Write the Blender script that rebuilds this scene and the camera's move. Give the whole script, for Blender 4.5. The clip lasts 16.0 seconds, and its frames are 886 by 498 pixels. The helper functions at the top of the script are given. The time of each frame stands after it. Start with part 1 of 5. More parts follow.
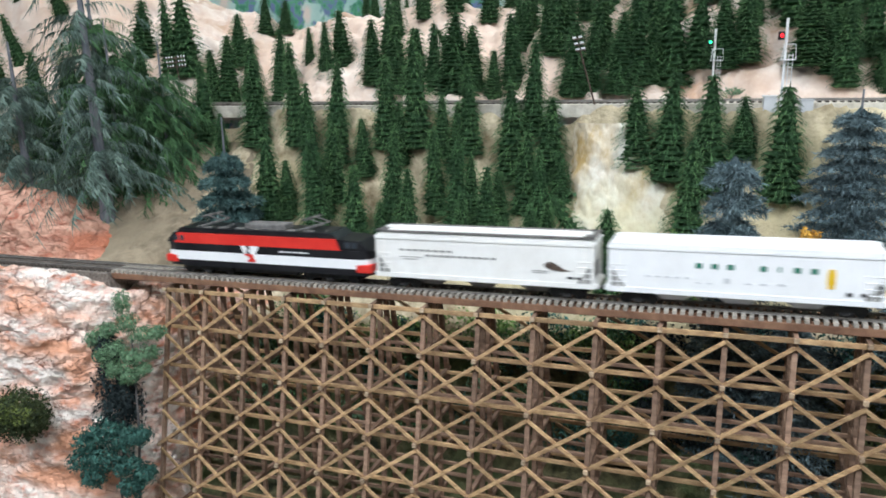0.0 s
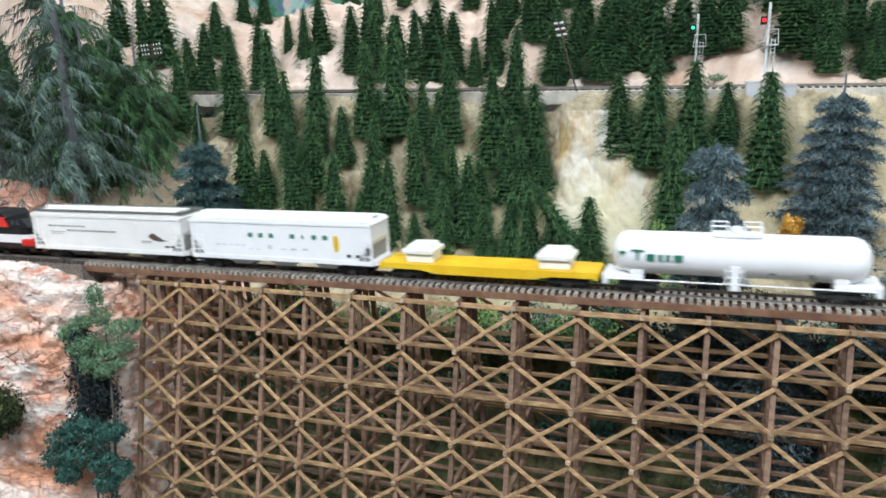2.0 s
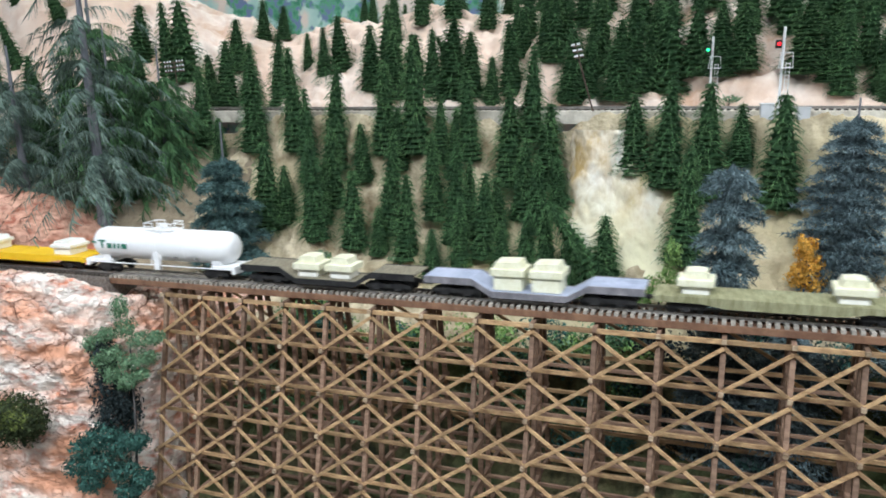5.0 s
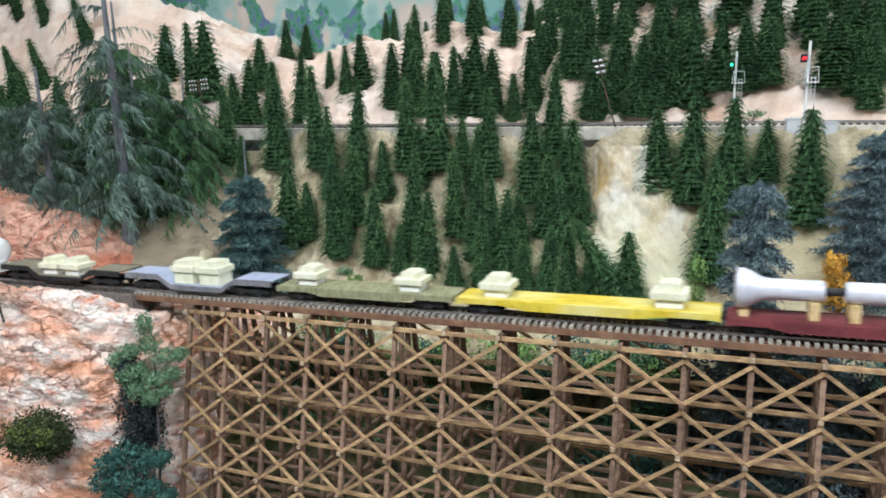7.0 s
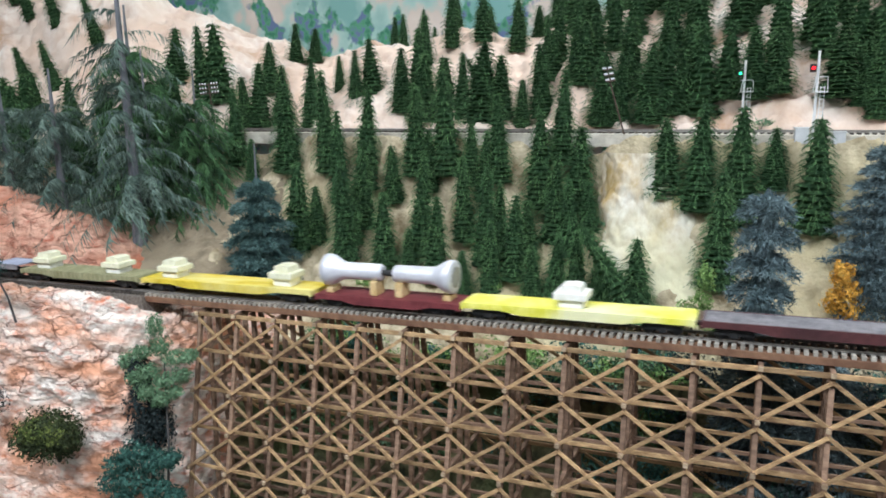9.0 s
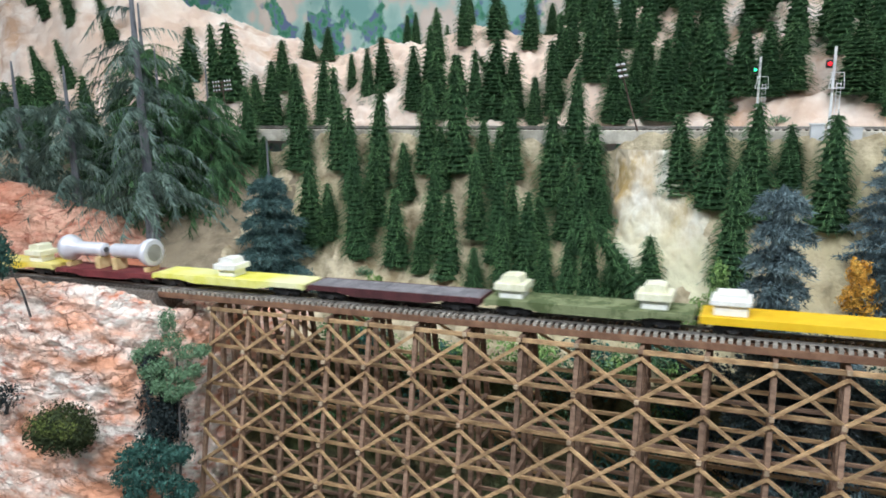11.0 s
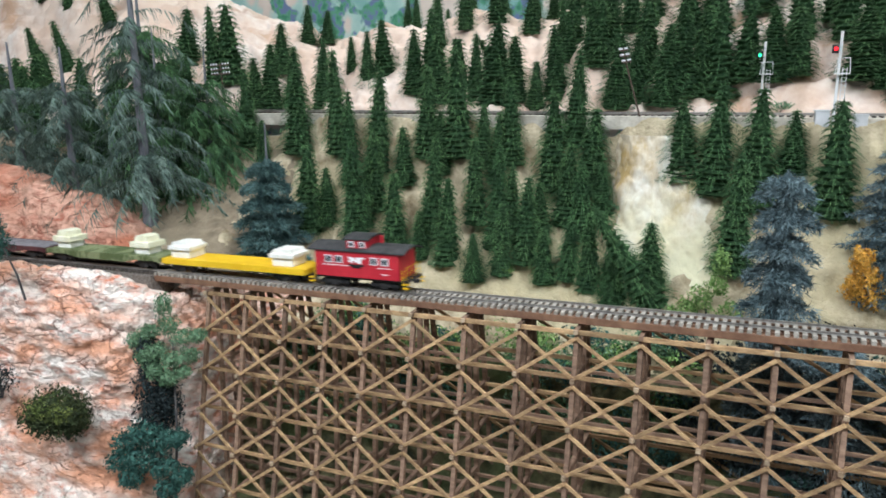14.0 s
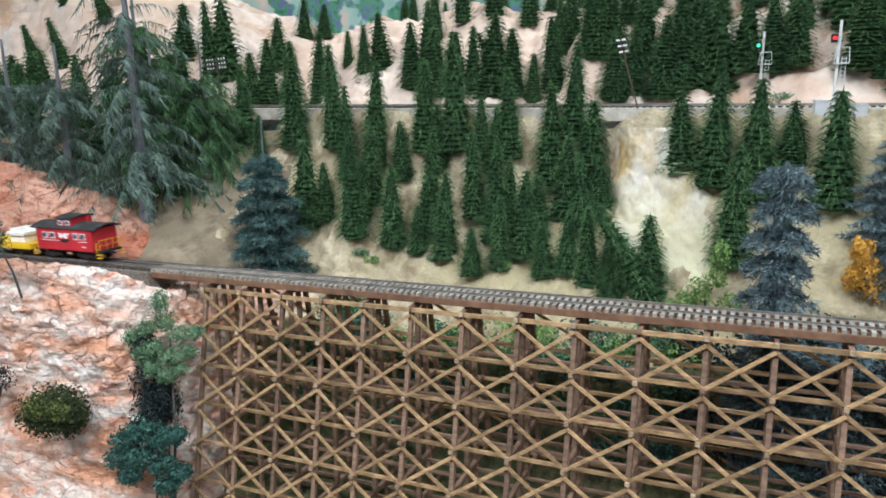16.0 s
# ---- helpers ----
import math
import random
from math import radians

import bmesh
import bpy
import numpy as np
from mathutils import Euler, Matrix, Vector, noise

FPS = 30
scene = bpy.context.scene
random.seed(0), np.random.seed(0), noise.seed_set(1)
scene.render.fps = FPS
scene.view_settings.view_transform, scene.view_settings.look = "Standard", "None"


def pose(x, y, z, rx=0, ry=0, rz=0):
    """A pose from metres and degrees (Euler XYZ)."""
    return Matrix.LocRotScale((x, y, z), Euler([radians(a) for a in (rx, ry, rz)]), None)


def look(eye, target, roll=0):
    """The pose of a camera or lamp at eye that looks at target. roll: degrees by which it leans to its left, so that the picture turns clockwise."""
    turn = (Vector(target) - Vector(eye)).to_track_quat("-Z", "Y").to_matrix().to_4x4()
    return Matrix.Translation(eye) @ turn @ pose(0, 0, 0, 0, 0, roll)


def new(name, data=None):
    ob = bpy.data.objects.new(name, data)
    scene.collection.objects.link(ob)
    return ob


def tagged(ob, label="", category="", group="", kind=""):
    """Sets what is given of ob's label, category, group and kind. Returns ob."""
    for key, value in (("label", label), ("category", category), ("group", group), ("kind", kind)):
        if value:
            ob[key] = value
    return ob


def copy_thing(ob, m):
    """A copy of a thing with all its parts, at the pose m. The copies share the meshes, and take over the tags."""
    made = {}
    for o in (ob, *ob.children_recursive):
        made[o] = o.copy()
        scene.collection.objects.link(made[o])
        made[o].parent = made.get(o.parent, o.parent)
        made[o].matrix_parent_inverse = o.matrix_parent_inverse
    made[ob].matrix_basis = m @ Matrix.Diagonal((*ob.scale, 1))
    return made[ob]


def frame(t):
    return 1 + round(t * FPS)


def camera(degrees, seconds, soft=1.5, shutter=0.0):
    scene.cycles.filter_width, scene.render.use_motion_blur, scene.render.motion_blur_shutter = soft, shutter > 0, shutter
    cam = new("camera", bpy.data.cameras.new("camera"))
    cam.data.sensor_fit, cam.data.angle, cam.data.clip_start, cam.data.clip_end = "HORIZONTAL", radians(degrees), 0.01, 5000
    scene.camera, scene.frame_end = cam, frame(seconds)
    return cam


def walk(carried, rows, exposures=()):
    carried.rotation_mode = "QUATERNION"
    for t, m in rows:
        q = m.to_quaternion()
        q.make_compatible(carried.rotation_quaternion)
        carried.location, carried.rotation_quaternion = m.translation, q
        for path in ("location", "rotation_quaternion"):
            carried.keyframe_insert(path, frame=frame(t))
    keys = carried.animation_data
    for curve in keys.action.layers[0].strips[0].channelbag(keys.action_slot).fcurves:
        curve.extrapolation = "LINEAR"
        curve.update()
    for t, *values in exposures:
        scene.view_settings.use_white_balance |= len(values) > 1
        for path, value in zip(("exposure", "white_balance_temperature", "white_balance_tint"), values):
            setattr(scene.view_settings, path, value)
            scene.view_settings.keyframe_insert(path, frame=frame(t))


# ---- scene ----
cam = camera(62.52, 16.0, soft=1.75, shutter=0.6)
EXPOSURE = 0.13
PATH = [
    (0, (0.40417, -0.57484, 1.19705), (0.13141, 0.35700, 0.95772), -1.106),
    (0.5, (0.40706, -0.57165, 1.19603), (0.13998, 0.36087, 0.95296), -1.135),
    (1, (0.41014, -0.56907, 1.19598), (0.15081, 0.36470, 0.94939), -1.491),
    (1.5, (0.40850, -0.56489, 1.19370), (0.15650, 0.37038, 0.94516), -1.174),
    (2, (0.40669, -0.56349, 1.19187), (0.15270, 0.37065, 0.94111), -1.251),
    (2.5, (0.40460, -0.56844, 1.19435), (0.14949, 0.36464, 0.94082), -1.011),
    (3, (0.40107, -0.57503, 1.19693), (0.14618, 0.35808, 0.94325), -1.009),
    (3.5, (0.39983, -0.57897, 1.19953), (0.13664, 0.35415, 0.95456), -1.078),
    (4, (0.40330, -0.57374, 1.19717), (0.14303, 0.36099, 0.95524), -0.843),
    (6.5, (0.39673, -0.58223, 1.20114), (0.10856, 0.35083, 0.98583), -1.160),
    (7, (0.39800, -0.57561, 1.19980), (0.10435, 0.35639, 0.98731), -1.257),
    (7.5, (0.39764, -0.57376, 1.19781), (0.10236, 0.35798, 0.98646), -0.861),
    (8, (0.39600, -0.57729, 1.20044), (0.10101, 0.35472, 0.98987), -0.233),
    (8.5, (0.39380, -0.58122, 1.20302), (0.09964, 0.35147, 0.99430), -0.563),
    (11, (0.39285, -0.58103, 1.19757), (0.07978, 0.34601, 0.99118), -0.718),
    (11.5, (0.39243, -0.57991, 1.19662), (0.07830, 0.34558, 0.98499), -0.686),
    (12, (0.39245, -0.57785, 1.19739), (0.08235, 0.34818, 0.98222), -0.547),
    (12.5, (0.39152, -0.57483, 1.19453), (0.08048, 0.35077, 0.97882), -0.359),
    (13, (0.38983, -0.57190, 1.19510), (0.07903, 0.35320, 0.97693), 0.220),
    (13.5, (0.38910, -0.57210, 1.19371), (0.07754, 0.35256, 0.97480), 0.059),
    (14, (0.39169, -0.57374, 1.19336), (0.07946, 0.34985, 0.97088), -0.336),
    (14.5, (0.39059, -0.57365, 1.19290), (0.07878, 0.34940, 0.96764), -0.502),
    (15, (0.39271, -0.57287, 1.19351), (0.08082, 0.34944, 0.96533), -0.593),
    (15.5, (0.39428, -0.57062, 1.19272), (0.08203, 0.35125, 0.96325), -0.782),
    (16, (0.39359, -0.56909, 1.19211), (0.08080, 0.35251, 0.96229), -0.826),
]
walk(cam, [(t, look(eye, target, roll)) for t, eye, target, roll in PATH], [(0, EXPOSURE), (16, EXPOSURE)])

# ---- light: fluorescent fixtures under the ceiling of the room ----
world = bpy.data.worlds.new("room_air")
world.use_nodes = True
world.node_tree.nodes["Background"].inputs[0].default_value = (0.9, 0.95, 1.0, 1)
world.node_tree.nodes["Background"].inputs[1].default_value = 0.25
scene.world = world


def area_lamp(x, y, z, sx, sy, watts, colour, target):
    d = bpy.data.lights.new("tube_light", "AREA")
    d.shape, d.size, d.size_y, d.energy, d.color = "RECTANGLE", sx, sy, watts, colour
    ob = new("tube_light", d)
    ob.matrix_world = look((x, y, z), target)
    return ob


LAMPS = ((-1.1, -1.15, 2.42, 27), (0.4, -1.15, 2.42, 27), (1.9, -1.15, 2.42, 27), (0.4, 0.75, 2.42, 5))
for lx, ly, lz, watts in LAMPS:
    area_lamp(lx, ly, lz, 1.15, 0.28, watts, (0.845, 0.950, 1.075), (lx, ly, 0))


# ---- materials ----
def mat(name, c1, c2=None, rough=0.7, metal=0.0, scale=60, c3=None, bump=0.0, bump_scale=None, rand=0.0, emit=0.0, island=False, spec=0.4, stretch=(1, 1, 1), detail=6.0, split=(0.35, 0.65), trans=0.0):
    m = bpy.data.materials.new(name)
    m.use_nodes = True
    nt = m.node_tree
    b = nt.nodes["Principled BSDF"]
    b.inputs["Roughness"].default_value, b.inputs["Metallic"].default_value = rough, metal
    b.inputs["Specular IOR Level"].default_value = spec
    if trans:
        b.inputs["Transmission Weight"].default_value = trans
    if c2 is None:
        b.inputs["Base Color"].default_value = (*c1, 1)
        out = None
    else:
        tc = nt.nodes.new("ShaderNodeNewGeometry")
        mp = nt.nodes.new("ShaderNodeMapping")
        mp.inputs["Scale"].default_value = stretch
        nt.links.new(tc.outputs["Position"], mp.inputs["Vector"])
        n = nt.nodes.new("ShaderNodeTexNoise")
        n.inputs["Scale"].default_value, n.inputs["Detail"].default_value = scale, detail
        n.inputs["Roughness"].default_value = 0.65
        nt.links.new(mp.outputs[0], n.inputs["Vector"])
        r = nt.nodes.new("ShaderNodeValToRGB")
        r.color_ramp.elements[0].position, r.color_ramp.elements[1].position = split
        r.color_ramp.elements[0].color, r.color_ramp.elements[1].color = (*c1, 1), (*c2, 1)
        nt.links.new(n.outputs["Fac"], r.inputs[0])
        out = r.outputs[0]
        if c3 is not None:
            n2 = nt.nodes.new("ShaderNodeTexNoise")
            n2.inputs["Scale"].default_value, n2.inputs["Detail"].default_value = scale * 0.23, 4
            nt.links.new(mp.outputs[0], n2.inputs["Vector"])
            r2 = nt.nodes.new("ShaderNodeValToRGB")
            r2.color_ramp.elements[0].position, r2.color_ramp.elements[1].position = 0.45, 0.62
            nt.links.new(n2.outputs["Fac"], r2.inputs[0])
            mx = nt.nodes.new("ShaderNodeMix")
            mx.data_type = "RGBA"
            nt.links.new(r2.outputs[0], mx.inputs["Factor"])
            nt.links.new(out, mx.inputs["A"])
            mx.inputs["B"].default_value = (*c3, 1)
            out = mx.outputs["Result"]
        if rand:
            src = tc.outputs["Random Per Island"] if island else nt.nodes.new("ShaderNodeObjectInfo").outputs["Random"]
            mr = nt.nodes.new("ShaderNodeMapRange")
            mr.inputs["To Min"].default_value, mr.inputs["To Max"].default_value = 1 - rand, 1 + rand
            nt.links.new(src, mr.inputs["Value"])
            hs = nt.nodes.new("ShaderNodeHueSaturation")
            nt.links.new(mr.outputs[0], hs.inputs["Value"])
            nt.links.new(out, hs.inputs["Color"])
            out = hs.outputs[0]
        nt.links.new(out, b.inputs["Base Color"])
        if bump:
            bn = nt.nodes.new("ShaderNodeTexNoise")
            bn.inputs["Scale"].default_value, bn.inputs["Detail"].default_value = bump_scale or scale * 3, 5
            nt.links.new(mp.outputs[0], bn.inputs["Vector"])
            bp = nt.nodes.new("ShaderNodeBump")
            bp.inputs["Strength"].default_value, bp.inputs["Distance"].default_value = bump, 0.003
            nt.links.new(bn.outputs["Fac"], bp.inputs["Height"])
            nt.links.new(bp.outputs[0], b.inputs["Normal"])
    if emit:
        b.inputs["Emission Color"].default_value = (*c1, 1)
        b.inputs["Emission Strength"].default_value = emit
    return m


def rock_material(name, c1, c2, c3):
    """Salmon plaster rock: cream patches that also paint in bright highlights, rusty stains and thin dark cracks that
    run along the strata.
    """
    m = mat(name, c1, c2, rough=.75, scale=42, c3=c3, stretch=(1, 1, 2.4), split=(.31, .53), detail=10)
    nt = m.node_tree
    b = nt.nodes["Principled BSDF"]
    col = b.inputs["Base Color"].links[0].from_socket
    mp = next(n for n in nt.nodes if n.bl_idname == "ShaderNodeMapping")

    def cracks(scale, width, warp):
        n = nt.nodes.new("ShaderNodeTexNoise")
        n.inputs["Scale"].default_value, n.inputs["Detail"].default_value = scale * .6, 5
        nt.links.new(mp.outputs[0], n.inputs["Vector"])
        sc = nt.nodes.new("ShaderNodeVectorMath")
        sc.operation = "MULTIPLY_ADD"
        sc.inputs[1].default_value = (warp, warp, warp)
        nt.links.new(n.outputs["Color"], sc.inputs[0])
        nt.links.new(mp.outputs[0], sc.inputs[2])
        v = nt.nodes.new("ShaderNodeTexVoronoi")
        v.feature = "DISTANCE_TO_EDGE"
        v.inputs["Scale"].default_value = scale
        nt.links.new(sc.outputs[0], v.inputs["Vector"])
        r = nt.nodes.new("ShaderNodeMapRange")
        r.inputs["From Max"].default_value = width
        nt.links.new(v.outputs["Distance"], r.inputs["Value"])
        return r.outputs[0]
    a, c = cracks(15, .022, .16), cracks(55, .030, .10)
    mul = nt.nodes.new("ShaderNodeMath")
    mul.operation = "MULTIPLY"
    nt.links.new(a, mul.inputs[0])
    nt.links.new(c, mul.inputs[1])
    n3 = nt.nodes.new("ShaderNodeTexNoise")
    n3.inputs["Scale"].default_value, n3.inputs["Detail"].default_value = 20, 3
    nt.links.new(mp.outputs[0], n3.inputs["Vector"])
    r3 = nt.nodes.new("ShaderNodeMapRange")
    r3.inputs["From Min"].default_value, r3.inputs["From Max"].default_value = .36, .52
    nt.links.new(n3.outputs["Fac"], r3.inputs["Value"])
    mxa = nt.nodes.new("ShaderNodeMath")
    mxa.operation = "MAXIMUM"
    nt.links.new(mul.outputs[0], mxa.inputs[0])
    nt.links.new(r3.outputs[0], mxa.inputs[1])
    mx = nt.nodes.new("ShaderNodeMix")
    mx.data_type = "RGBA"
    mx.inputs["A"].default_value = (.30, .10, .06, 1)
    nt.links.new(mxa.outputs[0], mx.inputs["Factor"])
    nt.links.new(col, mx.inputs["B"])
    nt.links.new(mx.outputs["Result"], b.inputs["Base Color"])
    bn = nt.nodes.new("ShaderNodeTexNoise")
    bn.inputs["Scale"].default_value, bn.inputs["Detail"].default_value = 170, 8
    nt.links.new(mp.outputs[0], bn.inputs["Vector"])
    add = nt.nodes.new("ShaderNodeMath")
    add.operation = "MULTIPLY_ADD"
    add.inputs[1].default_value = .8
    nt.links.new(mul.outputs[0], add.inputs[0])
    nt.links.new(bn.outputs["Fac"], add.inputs[2])
    bp = nt.nodes.new("ShaderNodeBump")
    bp.inputs["Strength"].default_value, bp.inputs["Distance"].default_value = .85, .004
    nt.links.new(add.outputs[0], bp.inputs["Height"])
    nt.links.new(bp.outputs[0], b.inputs["Normal"])
    return m


M_ROCK = rock_material("salmon_plaster_rock", (.70, .21, .10), (.95, .84, .75), (.86, .42, .26))
M_ROCK_RED = rock_material("red_plaster_rock", (.40, .10, .055), (.78, .44, .32), (.60, .21, .12))
M_HILL = mat("sandy_scenery_plaster", (.24, .18, .10), (.74, .64, .45), rough=.9, scale=30, detail=10, c3=(.56, .48, .30), bump=.8, bump_scale=260)
# Green-brown ground foam with the ravine's shade put into its colour.
M_RAVINE = mat("shade_darkened_ground_foam", (.03, .036, .018), (.20, .18, .09), rough=.95, scale=60, c3=(.08, .11, .04), bump=.8, bump_scale=500)
M_EARTH = mat("grey_brown_earth", (.17, .135, .09), (.36, .29, .20), rough=.95, scale=40, c3=(.27, .22, .15), bump=.6, bump_scale=300)
M_CREST = mat("pale_pink_plaster", (.58, .38, .26), (.93, .85, .78), rough=.9, scale=14, c3=(.82, .64, .52), bump=.4, bump_scale=160)
M_SHELF = mat("pale_grey_plaster_shelf", (.44, .40, .33), (.70, .66, .57), rough=.9, scale=60, bump=.4)
M_CLIFF = mat("pale_green_cliff_plaster", (.52, .36, .15), (.92, .88, .78), rough=.75, scale=26, c3=(.74, .70, .48), bump=.9, bump_scale=110, stretch=(1.5, 1.5, .7), detail=10)
M_WOOD = mat("stained_trestle_wood", (.20, .105, .052), (.58, .385, .20), rough=.75, scale=90, rand=.30, bump=.3, bump_scale=500, stretch=(1, 1, 3), split=(.25, .7))
M_POST = mat("dark_stained_post_wood", (.12, .068, .045), (.34, .215, .145), rough=.75, scale=90, rand=.28, bump=.3, bump_scale=500, stretch=(1, 1, 3), split=(.25, .7))
M_BEAM = mat("brown_beam_wood", (.15, .075, .045), (.27, .145, .085), rough=.7, scale=60, bump=.3)
M_TIE = mat("weathered_grey_tie", (.23, .20, .165), (.46, .42, .36), rough=.85, scale=160, rand=.2)
M_TIE_DARK = mat("dark_tie", (.05, .042, .035), (.11, .09, .075), rough=.9, scale=160, rand=.2)
M_END = mat("cut_wood_end", (.30, .20, .12), (.58, .45, .31), rough=.8, scale=140, rand=.25)
M_RAIL = mat("nickel_rail", (.30, .28, .26), (.46, .44, .41), rough=.42, metal=.8, scale=80)
M_BALLAST = mat("grey_ballast", (.12, .10, .085), (.32, .28, .24), rough=.95, scale=420, bump=.9, bump_scale=700)
M_FIR = mat("dark_green_flock", (.024, .066, .030), (.100, .215, .085), rough=.75, scale=60, rand=.6, island=True, spec=.25)
M_FIR_B = mat("mid_green_flock", (.026, .074, .034), (.120, .235, .090), rough=.75, scale=60, rand=.6, island=True, spec=.25)
# Shade inside the firs, put into a darker copy of their green.
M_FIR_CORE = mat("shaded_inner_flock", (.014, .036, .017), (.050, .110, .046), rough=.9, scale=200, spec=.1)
M_BLUE = mat("blue_grey_spruce_flock", (.055, .090, .100), (.20, .272, .288), rough=.8, scale=70, rand=.5, island=True, spec=.2)
M_TEALSPRUCE = mat("dark_teal_spruce_flock", (.030, .068, .066), (.125, .215, .205), rough=.8, scale=70, rand=.45, island=True, spec=.2)
M_SAGE = mat("grey_green_fibre", (.055, .095, .080), (.19, .26, .215), rough=.8, scale=60, rand=.5, island=True, spec=.2)
M_BARK = mat("dark_bark", (.045, .04, .04), (.12, .11, .105), rough=.9, scale=160, stretch=(1, 1, .3), bump=.6)
M_GREYBARK = mat("blue_grey_bark", (.10, .105, .12), (.22, .225, .245), rough=.85, scale=120, stretch=(1, 1, .25), bump=.5)
M_LEAF = mat("green_foam_leaves", (.08, .16, .08), (.24, .38, .23), rough=.8, scale=120, rand=.4, island=True, spec=.2)
M_TEAL = mat("teal_green_leaves", (.018, .065, .055), (.07, .175, .14), rough=.75, scale=120, rand=.4, island=True, spec=.25)
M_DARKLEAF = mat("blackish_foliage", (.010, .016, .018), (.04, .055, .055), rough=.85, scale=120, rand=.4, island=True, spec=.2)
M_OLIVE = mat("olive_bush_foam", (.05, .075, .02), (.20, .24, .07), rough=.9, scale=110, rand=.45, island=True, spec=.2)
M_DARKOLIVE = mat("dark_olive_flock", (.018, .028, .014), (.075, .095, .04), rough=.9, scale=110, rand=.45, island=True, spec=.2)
M_LIME = mat("lime_green_leaves", (.10, .20, .05), (.30, .44, .16), rough=.85, scale=120, rand=.4, island=True, spec=.2)
M_OCHRE = mat("ochre_autumn_leaves", (.52, .24, .035), (.90, .55, .12), rough=.85, scale=140, rand=.3, island=True, spec=.2)
M_WHITE = mat("white_car_paint", (.86, .86, .86), (.92, .92, .92), rough=.35, scale=30, bump=.04)
M_ROOF = mat("matt_black_roof", (.022, .022, .024), (.06, .058, .058), rough=.7, scale=80)
M_CREAMW = mat("ivory_car_paint", (.83, .81, .77), (.91, .90, .87), rough=.4, scale=30)
# Faded lettering, and the grey that paints shade into recesses.
M_FADED_RECESS = mat("faded_lettering_recess_shade", (.24, .235, .22), (.36, .35, .335), rough=.6, scale=60)
M_GREYTRIM = mat("roof_walk_grey", (.10, .095, .09), (.20, .19, .18), rough=.7, scale=120)
M_BLACK = mat("black_underframe", (.010, .010, .011), (.035, .034, .033), rough=.6, scale=120)
M_LOCOBLACK = mat("gloss_black_paint", (.008, .008, .010), (.02, .02, .022), rough=.3, scale=40)
M_RED = mat("orange_red_paint", (.66, .030, .024), (.76, .05, .035), rough=.35, scale=30)
M_CRIMSON = mat("caboose_red_paint", (.48, .02, .035), (.60, .035, .05), rough=.45, scale=30)
M_YELLOW = mat("yellow_paint", (.78, .46, .015), (.88, .58, .03), rough=.45, scale=40)
M_MUSTARD = mat("mustard_yellow_paint", (.62, .45, .03), (.82, .64, .08), rough=.5, scale=60, c3=(.80, .70, .26), stretch=(1, 3, 1))
M_LIMEY = mat("lemon_yellow_paint", (.74, .70, .07), (.88, .84, .22), rough=.5, scale=60, c3=(.84, .82, .50))
M_GREEN = mat("green_mark", (.02, .16, .10), (.03, .20, .13), rough=.5)
M_BROWNDECK = mat("khaki_brown_deck", (.17, .145, .10), (.29, .26, .19), rough=.8, scale=90, stretch=(6, 1, 1))
M_BLUEGREY = mat("blue_grey_deck", (.30, .34, .45), (.46, .50, .62), rough=.6, scale=50)
M_OLIVEDECK = mat("olive_plank_deck", (.22, .215, .11), (.36, .35, .21), rough=.8, scale=70, stretch=(3, 1, 1))
M_GREYDECK = mat("slate_brown_deck", (.15, .145, .16), (.28, .265, .28), rough=.7, scale=70)
M_MAROON = mat("maroon_paint", (.14, .03, .035), (.23, .05, .055), rough=.55, scale=60)
M_DARKMAROON = mat("dark_maroon_paint", (.06, .022, .024), (.11, .035, .037), rough=.6, scale=60)
M_CAMO = mat("camouflage_green_paint", (.09, .12, .045), (.21, .24, .12), rough=.75, scale=55, split=(.45, .55))
M_LOAD = mat("cream_crate_plastic", (.74, .72, .50), (.88, .86, .68), rough=.5, scale=120)
M_LOADW = mat("white_crate_plastic", (.82, .81, .72), (.92, .91, .86), rough=.45, scale=120)
M_SILVER = mat("silver_vessel_paint", (.66, .66, .72), (.80, .80, .85), rough=.4, metal=.2, scale=40)
M_TIMBER = mat("pale_timber_block", (.55, .38, .16), (.74, .56, .30), rough=.75, scale=120)
M_GLASS = mat("dark_window", (.05, .06, .07), rough=.12, spec=.6)
M_SIGNALW = mat("white_signal_paint", (.78, .78, .78), (.86, .86, .86), rough=.5, scale=60)
M_GREENLAMP = mat("green_signal_lens", (.02, .75, .28), emit=3)
M_REDLAMP = mat("red_signal_lens", (.95, .012, .02), emit=3)
M_BOXGREY = mat("relay_box_grey", (.55, .56, .57), (.68, .69, .70), rough=.6, scale=60)
M_POLE = mat("pole_wood", (.06, .04, .03), (.13, .09, .07), rough=.85, scale=200)
M_INSUL = mat("insulator_white", (.75, .75, .78), (.85, .85, .88), rough=.3, scale=60)
M_WALL = mat("room_wall_paint", (.58, .56, .52), (.66, .64, .60), rough=.9, scale=4)
M_CEIL = mat("ceiling_tile_white", (.74, .74, .72), (.82, .82, .80), rough=.9, scale=8)
M_FLOOR = mat("grey_carpet", (.12, .12, .13), (.20, .20, .21), rough=.95, scale=150)
M_TUBE = mat("fluorescent_diffuser", (1, .97, .92), emit=5)


